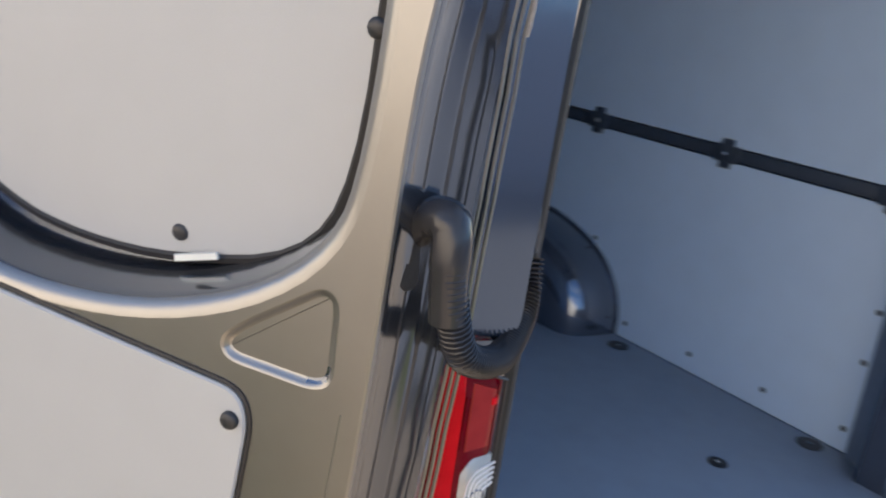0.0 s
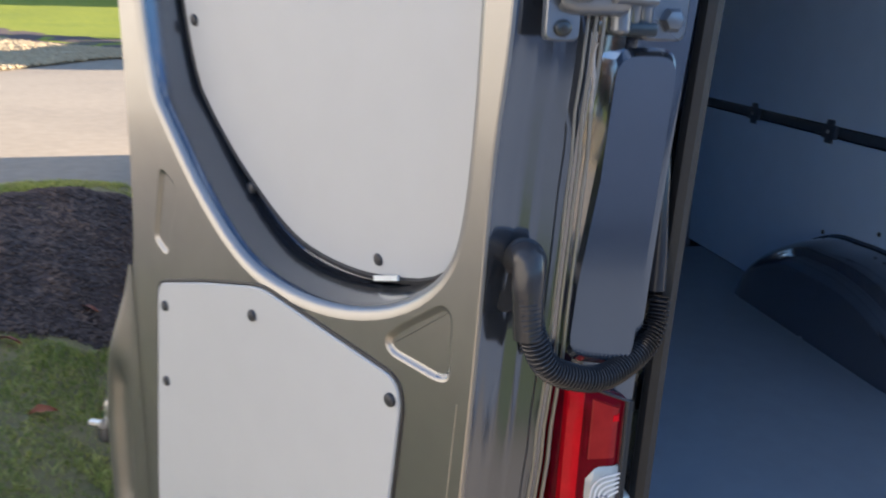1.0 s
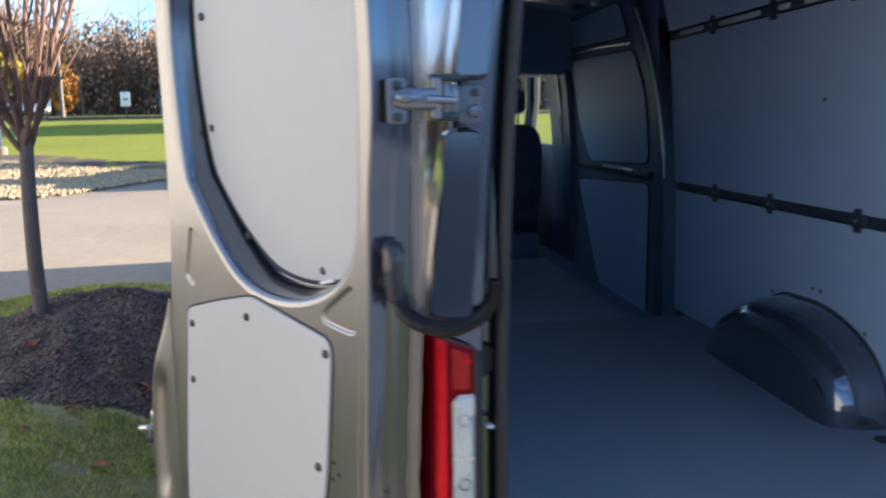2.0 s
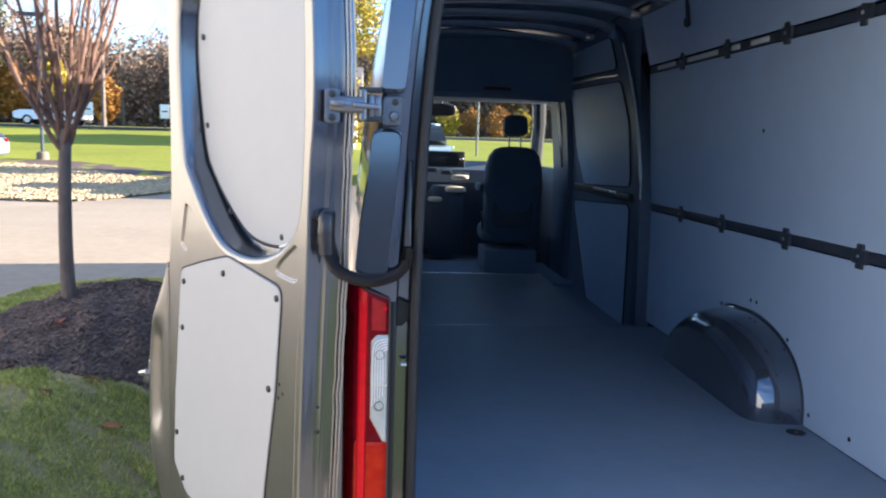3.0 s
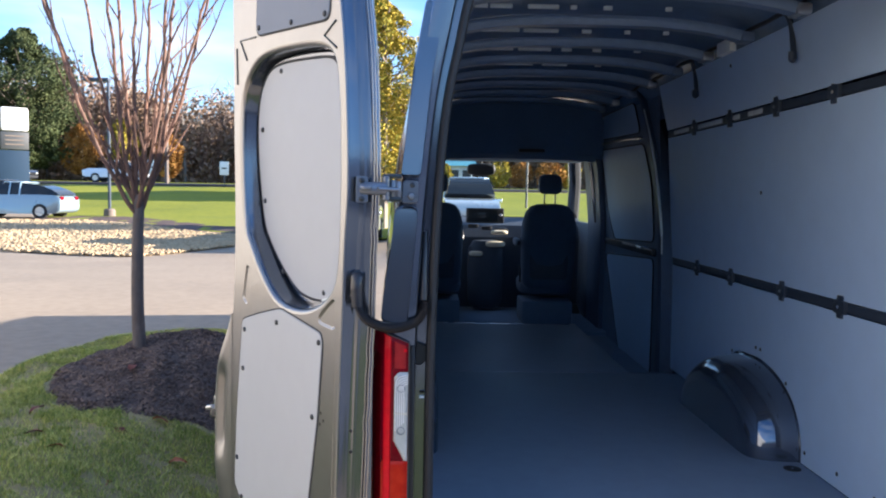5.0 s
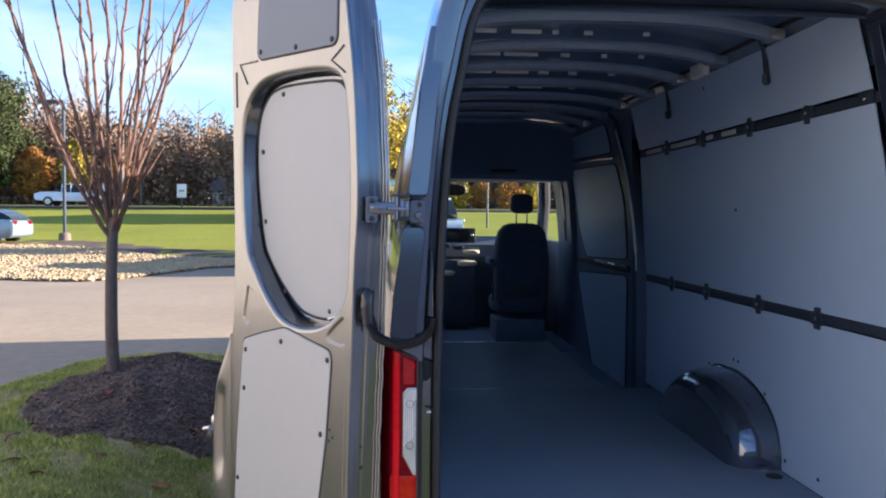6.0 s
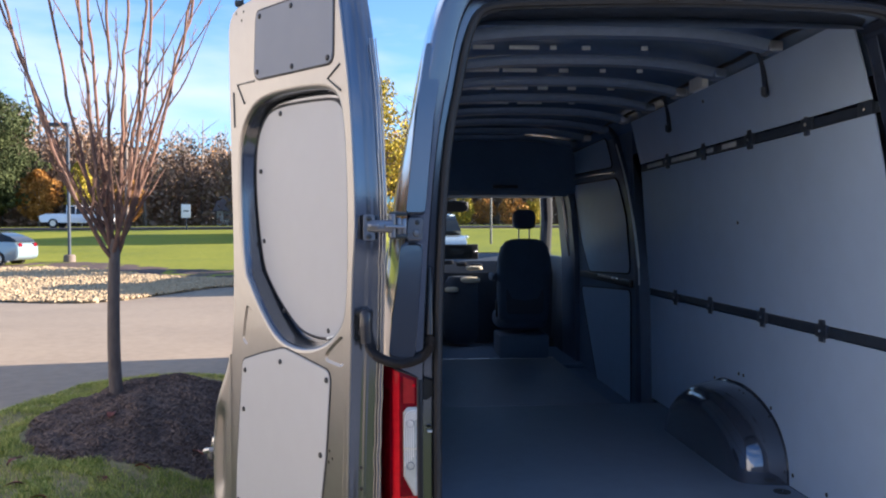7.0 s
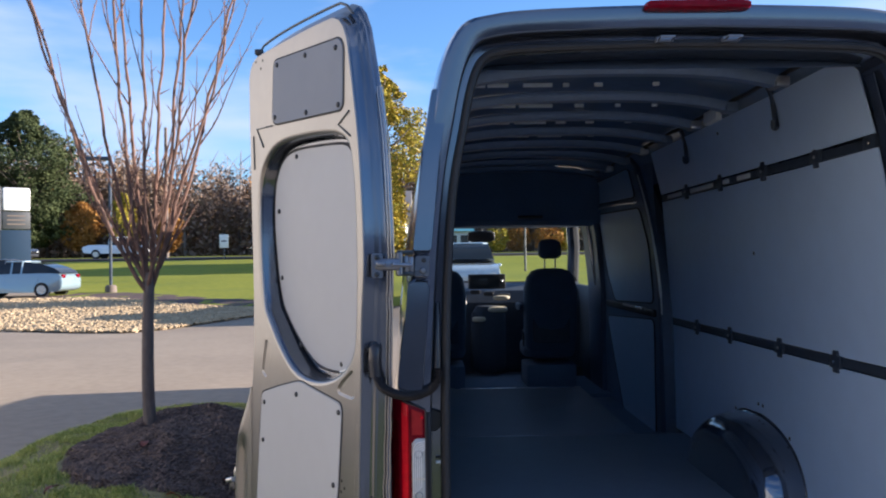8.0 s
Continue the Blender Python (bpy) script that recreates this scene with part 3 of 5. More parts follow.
RIM = [(0.564, 1.955), (0.54, 1.71), (0.489, 1.652), (0.412, 1.567), (0.311, 1.492), (0.215, 1.471), (0.099, 1.476), (-0.005, 1.51), (-0.074, 1.566), (-0.093, 1.638), (-0.102, 1.808), (-0.098, 2.02), (-0.084, 2.146), (-0.065, 2.202), (-0.014, 2.236), (0.127, 2.254), (0.366, 2.262), (0.477, 2.23), (0.556, 2.146)]
BOARD = [(0.529, 1.955), (0.508, 1.722), (0.458, 1.657), (0.392, 1.594), (0.286, 1.522), (0.202, 1.503), (0.1, 1.503), (-0.025, 1.534), (-0.07, 1.608), (-0.083, 1.808), (-0.081, 2.019), (-0.07, 2.134), (-0.044, 2.18), (0.004, 2.208), (0.128, 2.22), (0.362, 2.23), (0.448, 2.204), (0.508, 2.122)]


def shrink(poly, d):
    """Moves a counter-clockwise or clockwise outline inwards by d."""
    area = sum(a[0] * b[1] - b[0] * a[1] for a, b in zip(poly, poly[1:] + poly[:1]))
    s = 1 if area > 0 else -1
    out = []
    for i, p in enumerate(poly):
        a, b = poly[i - 1], poly[(i + 1) % len(poly)]
        tx, ty = b[0] - a[0], b[1] - a[1]
        k = math.hypot(tx, ty) or 1
        out.append((p[0] - s * ty / k * d, p[1] + s * tx / k * d))
    return out


def recess(v, u=0.2):
    """The sunk panel lies deeper at its foot than at its head, and less deep beside the hinge."""
    return 0.066 - 0.026 * smoothstep(1.5, 2.2, v) - 0.016 * smoothstep(0.1, -0.1, u)


face_line = chaikin(FACE, 2)
skin_line = chaikin(SKIN, 2)
rim_line = chaikin(RIM, 2)
bm = bmesh.new()
f_v = [bm.verts.new(on_door(u, v, 0)) for u, v in face_line]
f0_v = [bm.verts.new(on_door(u, v, 0)) for u, v in shrink(rim_line, -0.012)]
POCKETS = ([(0.014, 1.469), (-0.007, 1.488), (-0.072, 1.532), (-0.084, 1.524), (-0.084, 1.455), (-0.069, 1.448), (0.008, 1.455)],
           [(0.515, 1.582), (0.469, 1.559), (0.515, 1.447), (0.549, 1.466)])
pocket_lines = [tight(poly, 0.012) for poly in POCKETS]
pocket_v = [[bm.verts.new(on_door(u, v, 0)) for u, v in shrink(line, -0.0035)] for line in pocket_lines]
edges = [bm.edges.new((a, b)) for vs in [f_v, f0_v] + pocket_v for a, b in zip(vs, vs[1:] + vs[:1])]
bmesh.ops.triangle_fill(bm, use_beauty=True, use_dissolve=False, edges=edges, normal=DOOR_N)
for line, prev in zip(pocket_lines, pocket_v):
    for d, n in ((-0.0018, -0.0006), (0.0002, -0.0022), (0.0022, -0.0042), (0.0045, -0.0050)):
        row = [bm.verts.new(on_door(u, v, n)) for u, v in shrink(line, d)]
        for k in range(len(row)):
            j = (k + 1) % len(row)
            bm.faces.new((prev[k], prev[j], row[j], row[k]))
        prev = row
    bm.faces.new(prev)
prev = f0_v
for d, n in ((-0.007, -0.0012), (-0.002, -0.0045), (0.003, -0.010), (0.006, -0.020), (0.010, -0.036), (0.016, None), (0.045, None)):
    row = [bm.verts.new(on_door(u, v, n if n is not None else -recess(v, u) - 0.010)) for u, v in shrink(rim_line, d)]
    for k in range(len(row)):
        j = (k + 1) % len(row)
        bm.faces.new((prev[k], prev[j], row[j], row[k]))
    prev = row
bm.faces.new(prev)
prev = f_v


def between(k):
    return [(a[0] + (b[0] - a[0]) * k, a[1] + (b[1] - a[1]) * k) for a, b in zip(face_line, skin_line)]


for line, n in ((shrink(face_line, -0.0018), -0.0010), (shrink(face_line, -0.0035), -0.004), (shrink(face_line, -0.0055), -0.012), (between(0.20), -0.024), (between(0.23), -0.0265), (between(0.25), -0.031), (between(0.29), -0.035), (between(0.46), -0.0415), (between(0.50), -0.0435), (between(0.53), -0.048), (between(0.57), -0.052), (between(0.80), -0.060), (shrink(skin_line, 0.006), -0.066), (shrink(skin_line, 0.001), -0.071), (skin_line, -0.080), (shrink(skin_line, 0.01), -0.088)):
    row = [bm.verts.new(on_door(u, v, n)) for u, v in line]
    for k in range(len(row)):
        j = (k + 1) % len(row)
        bm.faces.new((prev[k], prev[j], row[j], row[k]))
    prev = row
bm.faces.new(prev)
door = part("rear_door", bm, M_PAINT_LIT, van, "pressed grey metallic rear door, open past square", angle=28)
# hinge return and window recess take the darker paint copy as painted shade
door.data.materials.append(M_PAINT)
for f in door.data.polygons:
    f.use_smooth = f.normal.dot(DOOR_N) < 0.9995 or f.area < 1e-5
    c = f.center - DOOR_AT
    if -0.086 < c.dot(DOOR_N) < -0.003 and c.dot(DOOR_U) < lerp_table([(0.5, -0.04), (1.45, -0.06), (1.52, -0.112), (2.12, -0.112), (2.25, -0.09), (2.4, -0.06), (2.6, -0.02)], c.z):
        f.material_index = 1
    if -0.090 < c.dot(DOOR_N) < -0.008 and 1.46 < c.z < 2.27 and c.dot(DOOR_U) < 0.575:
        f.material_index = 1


def on_board(u, v, n):
    return on_door(u, v, n - recess(v, u))


def rounded(poly, n):
    return chaikin(poly, n)


part("board_gap", tube([on_board(u, v, -0.004) for u, v in shrink(rounded(BOARD, 2), -0.002)] + [on_board(*shrink(rounded(BOARD, 2), -0.002)[0], -0.004)], 0.006, 6), M_RUBBER, door)
part("window_board", plate(rounded(BOARD, 2), on_board, 0.004, 0.002), M_TRIM, door, "pale grey trim board in the sunk window bay")
LOWER = [(0.542, 1.395), (0.408, 1.431), (0.275, 1.461), (0.249, 1.464), (-0.005, 1.427), (-0.015, 1.401), (0.013, 1.168), (0.06, 0.938), (0.089, 0.711), (0.524, 0.738), (0.609, 0.81), (0.593, 1.032)]
UPPER = [(0.414, 2.54), (-0.028, 2.518), (-0.049, 2.488), (-0.043, 2.316), (-0.027, 2.302), (0.415, 2.322), (0.437, 2.344), (0.424, 2.514)]


# the upper board takes the darkened trim copy, so its shade is painted
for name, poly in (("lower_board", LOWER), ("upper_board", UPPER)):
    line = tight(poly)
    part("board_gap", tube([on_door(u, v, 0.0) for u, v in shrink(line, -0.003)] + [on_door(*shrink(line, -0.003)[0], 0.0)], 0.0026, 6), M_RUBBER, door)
    part(name, plate(line, lambda u, v, n: on_door(u, v, n + 0.004), 0.006, 0.002), M_TRIM if name == "lower_board" else M_TRIMSHADE, door, "pale grey trim board screwed to the door")
for u, v in ((0.521, 1.363), (0.275, 1.42), (0.0, 1.40), (0.534, 1.229), (0.037, 1.176), (0.583, 0.908), (0.545, 0.780), (0.10, 0.80)):
    part("push_pin", dome(lambda a, b, n: on_door(a, b, n + 0.004), u, v, 0.0085, 0.006), M_PLASTIC, door)
for u, v in ((0.372, 1.569), (0.099, 1.528), (0.490, 1.796), (0.340, 2.206), (0.067, 2.184), (-0.078, 1.730), (0.487, 2.03)):
    part("push_pin", dome(on_board, u, v, 0.0085, 0.006), M_PLASTIC, door)
for u, v in ((0.187, 2.510), (-0.008, 2.492), (0.412, 2.345), (0.185, 2.327), (-0.020, 2.318), (0.392, 2.520)):
    part("push_pin", dome(lambda a, b, n: on_door(a, b, n + 0.004), u, v, 0.0085, 0.006), M_PLASTIC, door)
part("board_clip", plate([(0.055, 1.5135), (0.100, 1.5015), (0.1015, 1.5075), (0.0565, 1.5195)], lambda u, v, n: on_board(u, v, n + 0.009), 0.004, 0.0012), M_PALE, door, "small pale clip")
for u, v in ((-0.006, 1.197), (-0.022, 1.178), (-0.002, 1.164), (0.570, 2.567), (0.515, 2.562), (0.530, 2.536)):
    part("drain_hole", dome(on_door, u, v, 0.005, 0.0012), M_RUBBER, door)
for v in (1.165, 1.105):
    part("drain_hole", dome(lambda a, b, n: on_door(-0.1115 - 0.75 * a - 0.65 * n, b, -0.0375 - 0.65 * a + 0.75 * n), 0, v, 0.005, 0.0015), M_RUBBER, door)
# dark tubes on the face paint the shade inside pressed grooves
for line in ([(0.441, 2.321), (0.566, 2.326), (0.513, 2.256)], [(0.596, 2.304), (0.590, 2.184)], [(-0.076, 2.292), (-0.013, 2.260), (-0.081, 2.218)]):
    part("pressed_bead", tube([on_door(u, v, 0.0005) for u, v in line], 0.0035, 6), M_BOLT, door, "dark tube for the shade in a pressed groove")
edge_top = [(u, v) for u, v in skin_line if v > 2.57]
edge_top.sort()
part("top_seal", tube([on_door(u, v - 0.006, -0.030) for u, v in edge_top], 0.0042, 8), M_BOLT, door, "dark seal along the door's top")
# wavy sealer along the hinge-side skin
wav = [on_door(lerp_table([(0.7, -0.136), (0.95, -0.145), (1.25, -0.160), (1.5, -0.176), (1.69, -0.184), (1.9, -0.196), (2.18, -0.180), (2.36, -0.148)], z) + 0.002 * noise.noise((z * 25, 3, 1)), z, -0.072 + 0.003 * noise.noise((z * 18, 1, 7))) for z in spread(0.7, 2.36, 160)]
top = [on_door(-0.188 + 0.003 * noise.noise((z * 40, 5, 2)), z, -0.064 + 0.004 * noise.noise((z * 33, 8, 2))) for z in spread(1.738, 1.80, 30)]
part("sealer_bead", tube(top, [0.0020 + 0.002 * noise.noise((p.z * 90, 1, 1)) for p in top], 6), M_SEALANT, door, "uneven bead of light sealer")
for k, w in ((0.0, 0.0020), (0.007, 0.0018), (0.014, 0.0016)):
    part("skin_hem", tube([p + DOOR_N * k + DOOR_U * (0.002 + 0.55 * k) for p in wav[::4]], w, 6), M_PAINT_LIT, door)
part("pressed_line", tube([on_door(lerp_table([(0.64, -0.060), (0.9, -0.070), (1.25, -0.082), (1.40, -0.094), (1.56, -0.108)], z), z, -0.0004) for z in spread(0.64, 1.43, 24)], 0.0013, 6), M_PAINT_LIT, door)
# latch on the free edge
EDGE = [(0.62, 0.740), (0.70, 0.775), (0.85, 0.790), (1.0, 0.792), (1.10, 0.785), (1.19, 0.758), (1.314, 0.695), (1.40, 0.655)]
rows = []
for z in spread(0.62, 1.40, 40):
    e, line = lerp_table(EDGE, z), []
    groove = smoothstep(1.24, 1.16, z) * smoothstep(0.86, 0.95, z)
    swell = smoothstep(1.40, 1.20, z) * smoothstep(0.60, 0.86, z)
    for k in range(21):
        f = k / 20
        u = 0.636 + (e - 0.636) * f
        n = 0.0012 + 0.026 * swell * smoothstep(0.05, 0.60, f) - 0.022 * groove * math.exp(-((f - 0.45) / 0.13) ** 2) - 0.060 * smoothstep(0.58, 1.0, f) ** 1.6
        line.append(on_door(u, z, n))
    rows.append(line)
part("edge_bulge", loft(rows, close=False), M_PAINT_LIT, door, "rounded lower edge pressed round the latch", angle=80)
latch = part("latch", roundbox(0, 0, 0, 0.055, 0.05, 0.085, 3), M_STEEL, door, "chrome latch with a black catch")
latch.matrix_basis = Matrix.Translation(on_door(0.815, 1.040, -0.030)) @ pose(0, 0, 0, 0, 0, 126)
catch = part("latch_catch", roundbox(0, 0, 0, 0.045, 0.035, 0.045, 4), M_PLASTIC, door)
catch.matrix_basis = Matrix.Translation(on_door(0.835, 1.005, -0.015)) @ pose(0, 0, 0, 10, 15, 126)
part("latch_bolt", tube([on_door(0.820, 1.030, 0.0), on_door(0.862, 1.018, 0.004)], 0.009, 10), M_STEEL, door, "chrome latch bolt")
part("top_catch", box(0, 0.03, -0.012, 0.012, 0, 0.02, 0.004), M_PLASTIC, door).matrix_basis = Matrix.Translation(on_door(0.600, 2.600, -0.01))

# ---------------------------------------------------------------- van: hinge and hose
hinge = thing("hinge", "", "")
hinge.parent = van


def on_flange(a, v, n):
    """The door's sloping hinge-side return: a from the inner face to the skin."""
    return on_door(-0.163 - 0.52 * a, v, -(0.016 + a)) + Vector((0.04, -1, 0)) * n


def socket_bolt(place, u, v, r):
    bolt = part("socket_bolt", dome(place, u, v, r, r * 0.7, 14, 4), M_BOLT, hinge)
    part("socket", dome(lambda a, b, n: place(a, b, n + r * 0.66), u, v, r * 0.42, 0.0006, 6, 2), M_RUBBER, bolt)


part("door_leaf", plate(tight([(0.000, 1.801), (0.029, 1.801), (0.029, 1.872), (0.000, 1.872)], 0.007), lambda a, v, n: on_flange(a, v, n + 0.010), 0.012, 0.002), M_HINGE, hinge, "grey steel hinge leaf")
part("pillar_leaf", plate(tight([(-0.824, 1.801), (-0.778, 1.801), (-0.776, 1.864), (-0.820, 1.864)], 0.010), lambda u, v, n: (u, 0.036 - n, v), 0.014, 0.003), M_HINGE, hinge, "grey steel hinge leaf")
for v in (1.861, 1.812):
    socket_bolt(lambda p, q, n: on_flange(p, q, n + 0.010), 0.014, v, 0.0075)
socket_bolt(lambda p, q, n: (p, 0.036 - n, q), -0.793, 1.851, 0.0075)
part("hex_nut", dome(lambda p, q, n: (p, 0.036 - n, q), -0.795, 1.821, 0.0125, 0.012, 6, 2), M_HINGE, hinge, angle=25)
part("hinge_arm", loft([[tuple(Vector(p) + Vector((0, dy, dz * k))) for dy, dz in chaikin([(-0.014, -0.017), (0.014, -0.017), (0.014, 0.017), (-0.014, 0.017)], 2)] for p, k in
                        (((-0.932, -0.030, 1.840), 0.55), ((-0.928, -0.030, 1.840), 0.85), ((-0.915, -0.028, 1.840), 1.0), ((-0.890, -0.022, 1.840), 1.0), ((-0.868, -0.012, 1.840), 1.02), ((-0.862, -0.010, 1.840), 0.9))]), M_HINGE, hinge, "chunky cast hinge arm", angle=40)
part("arm_boss", roundbox(-0.914, -0.040, 1.842, 0.030, 0.018, 0.017, 2.6), M_HINGE, hinge)
for x, y, z0, z1, r in ((-0.864, -0.004, 1.808, 1.874, 0.011), (-0.846, 0.012, 1.816, 1.864, 0.009), (-0.832, 0.020, 1.812, 1.862, 0.010)):
    part("hinge_knuckle", tube([(x, y, z0), (x, y, z0 + 0.003), (x, y, z1 - 0.003), (x, y, z1)], [r * 0.8, r, r, r * 0.8], 12), M_HINGE, hinge)
part("check_rod", tube([(-0.884, -0.036, 1.840), (-0.882, -0.035, 1.840), (-0.832, -0.004, 1.838), (-0.830, -0.003, 1.838)], [0.004, 0.0062, 0.0062, 0.004], 10), M_HINGE, hinge, "dull grey check rod")
for z in (1.874, 1.812):
    part("hinge_strap", box(-0.872, -0.822, 0.002, 0.036, z - 0.006, z + 0.006, 0.003), M_BOLT, hinge)

hose = thing("cable_hose", "", "")
hose.parent = van
route = smooth_path([(-0.942, -0.024, 1.592), (-0.942, -0.026, 1.572), (-0.935, -0.028, 1.537), (-0.912, -0.022, 1.499), (-0.850, 0.004, 1.474), (-0.792, 0.042, 1.482), (-0.767, 0.062, 1.505), (-0.759, 0.074, 1.536)], 34)
route = [p - Vector((-0.004, 0, 0.014)) for p in route]
reach = [0.0]
for p, q in zip(route, route[1:]):
    reach.append(reach[-1] + (q - p).length)
count = round(reach[-1] / 0.0048) * 6
xs, ys, zs = (np.interp(np.linspace(0, reach[-1], count + 1), reach, [p[k] for p in route]) for k in range(3))
route = [Vector(p) for p in zip(xs, ys, zs)]
rad = [0.0120 + 0.0026 * (1, 0.75, -0.5, -1, -0.5, 0.75)[i % 6] for i in range(count + 1)]
part("ribbed_hose", tube(route, rad, 12), M_HOSE, hose, "black ribbed cable hose", angle=30)
part("door_elbow", tube(smooth_path([(-0.940, 0.024, 1.580), (-0.940, 0.006, 1.595), (-0.937, -0.010, 1.599), (-0.937, -0.020, 1.590), (-0.938, -0.024, 1.562), (-0.935, -0.026, 1.522)], 6), [0.0165] * 8 + [0.0175] * 9 + [0.0165] * 7 + [0.0155] * 7, 16), M_HOSE, hose, "smooth black rubber elbow")
part("grommet", plate(chaikin([(0.014, 1.532), (0.046, 1.532), (0.050, 1.60), (0.032, 1.628), (0.012, 1.60)], 2), lambda a, v, n: on_door(-0.1225 - 0.485 * (a - 0.012) - 0.9 * n, v, -a + 0.436 * n), 0.014, 0.005), M_RUBBER, hose, "black rubber grommet")
part("pillar_sleeve", tube([(-0.759, 0.076, 1.530), (-0.758, 0.080, 1.57), (-0.758, 0.085, 1.615), (-0.756, 0.094, 1.66), (-0.755, 0.11, 1.72)], [0.0110, 0.0100, 0.008, 0.0075, 0.0075], 12), M_HOSE, hose, "smooth black rubber sleeve")

# ---------------------------------------------------------------- van: cargo floor and walls
FLOOR_Z = 0.70
part("floor_board", box(-0.87, 0.87, 0.06, 2.922, FLOOR_Z - 0.03, FLOOR_Z, 0.003), M_FLOOR, van, "smooth dark grey plywood floor board")
part("floor_board", box(-0.87, 0.56, 2.928, 4.86, FLOOR_Z - 0.03, FLOOR_Z, 0.003), M_FLOOR, van, "smooth dark grey plywood floor board")
part("joint_strip", box(-0.86, 0.80, 2.915, 2.935, FLOOR_Z - 0.005, FLOOR_Z + 0.002, 0.0008), M_HINGE, van)
part("floor_edge_strip", box(-0.86, 0.56, 4.85, 4.875, FLOOR_Z - 0.03, FLOOR_Z + 0.003, 0.001), M_STEEL, van, "metal edge strip of the floor")
part("sill_plate", box(-0.727, 0.727, 0.0, 0.064, 0.60, FLOOR_Z - 0.004, 0.008), M_PAINT, van)
part("step_well", box(0.56, 0.90, 3.20, 4.95, 0.40, 0.44, 0.004), M_PLASTIC, van, "black entry step")
part("step_riser", box(0.548, 0.56, 3.20, 4.86, 0.42, FLOOR_Z - 0.004, 0.002), M_DARKPAINT, van)
part("cab_floor", box(-0.88, 0.88, 4.876, 6.7, 0.58, 0.64, 0.01), M_HEAD, van)

WALLS = ((0.702, 1.392, 0.87, 0.87), (1.440, 2.224, 0.87, 0.817), (2.276, 2.56, 0.811, 0.745))
for s in (-1, 1):
    y1 = 3.13 if s > 0 else 4.86
    for z0, z1, x0, x1 in WALLS:
        rear = [0.34 + 0.14 * smoothstep(1.3, 2.5, z) for z in (z0, z1)]
        nip = [0.022 * smoothstep(1.5, 2.2, z) for z in (z0, z1)]
        rows = []
        if s < 0:
            x0, x1 = x0 - 0.03, x1 - 0.05
        for x, z, a, d in ((x0, z0, rear[0], nip[0]), (x1, z1, rear[1], nip[1])):
            rows.append([(s * (x - d), a, z), (s * x, 1.15, z), (s * x, y1, z), (s * (x + 0.006), y1, z), (s * (x + 0.006), 1.15, z), (s * (x - d + 0.006), a, z)])
        bm = loft(rows)
        wall = part("wall_board", bm, M_WALL, van, "smooth grey wall lining board")
        if s > 0:
            def on_wall(u, v, n, a=(x0, z0), b=(x1, z1)):
                return (a[0] + (b[0] - a[0]) * (v - a[1]) / (b[1] - a[1]) - n, u, v)
            pins = {0.702: [(1.159, 0.755), (0.886, 0.760), (0.618, 0.763), (0.368, 0.767), (0.368, 0.968), (0.368, 1.114), (1.364, 1.006), (2.012, 1.03), (1.709, 1.105), (1.655, 1.105), (2.30, 0.80)],
                    1.440: [(1.659, 1.863), (0.44, 1.9)], 2.276: [(0.688, 2.495), (1.9, 2.50)]}[z0]
            for u, v in pins:
                part("rivet", dome(on_wall, u, v, 0.009, 0.004, 10, 3), M_PLASTIC, wall)
    for z, x in ((1.416, 0.870 if s > 0 else 0.838), (2.250, 0.813 if s > 0 else 0.758)):
        rail = part("lashing_rail", box(s * (x + 0.003), s * (x + 0.020), 0.36 if z < 2 else (0.46 if s > 0 else 0.95), y1, z - 0.019, z + 0.019, 0.003), M_RAIL, van, "dark steel lashing rail between the boards")
        for y in ((0.41, 0.92, 1.444, 2.068, 2.61) if z < 2 else (0.53, 0.935, 1.46, 2.02, 2.59)):
            if s < 0 and z > 2 and y < 1:
                continue
            bm = box(s * (x - 0.010), s * (x + 0.006), y - 0.020, y + 0.020, z - 0.045, z + 0.045, 0.004)
            box(s * (x - 0.012), s * (x + 0.006), y - 0.042, y + 0.042, z - 0.026, z + 0.026, 0.004, bm=bm)
            br = part("rail_bracket", bm, M_RAIL, rail)
            part("bracket_bolt", dome(lambda u, v, n, q=s, e=x: (q * (e - 0.012 - n), u, v), y, z, 0.008, 0.006, 6, 2), M_STEEL, rail)
    if s > 0:
        for a, b in ((2.70, 2.98), (2.14, 2.52), (1.90, 1.98), (1.62, 1.78)):
            part("pale_insert", box(0.808, 0.816, a, b, 2.237, 2.260, 0.002), M_PALE, van, "pale plastic strip in the rail gap")

# wheel arches
ARCH = [(1.20, 0.70), (1.205, 0.78), (1.235, 0.865), (1.30, 0.945), (1.40, 1.005), (1.52, 1.045), (1.65, 1.065), (1.78, 1.062), (1.92, 1.05), (2.06, 0.99), (2.18, 0.91), (2.27, 0.81), (2.32, 0.70)]
arch_line = [(p.x, p.y) for p in smooth_path([(a, 0.70 + (b - 0.70) * 0.962, 0) for a, b in ARCH], 4)]
for s in (-1, 1):
    rings = []
    for x, k in ((0.872, 1.03), (0.868, 1.03), (0.866, 1.0), (0.84, 0.995), (0.80, 0.985), (0.76, 0.965), (0.72, 0.93), (0.695, 0.885), (0.675, 0.82), (0.664, 0.74), (0.660, 0.6), (0.660, 0.3), (0.660, 0.02)):
        rings.append([(s * x - (0.030 if s < 0 else 0.0), 1.75 + (y - 1.75) * (0.35 + 0.65 * k if k > 0.6 else k * 1.233), 0.699 + (z - 0.70) * k) for y, z in arch_line])
    part("wheel_arch", loft(rings, close=False), mat("arch_steel", (0.13, 0.155, 0.20), 0.12, metal=0.7, vary=0.1, coat=1.0), van, "glossy dark grey wheel arch", angle=60)
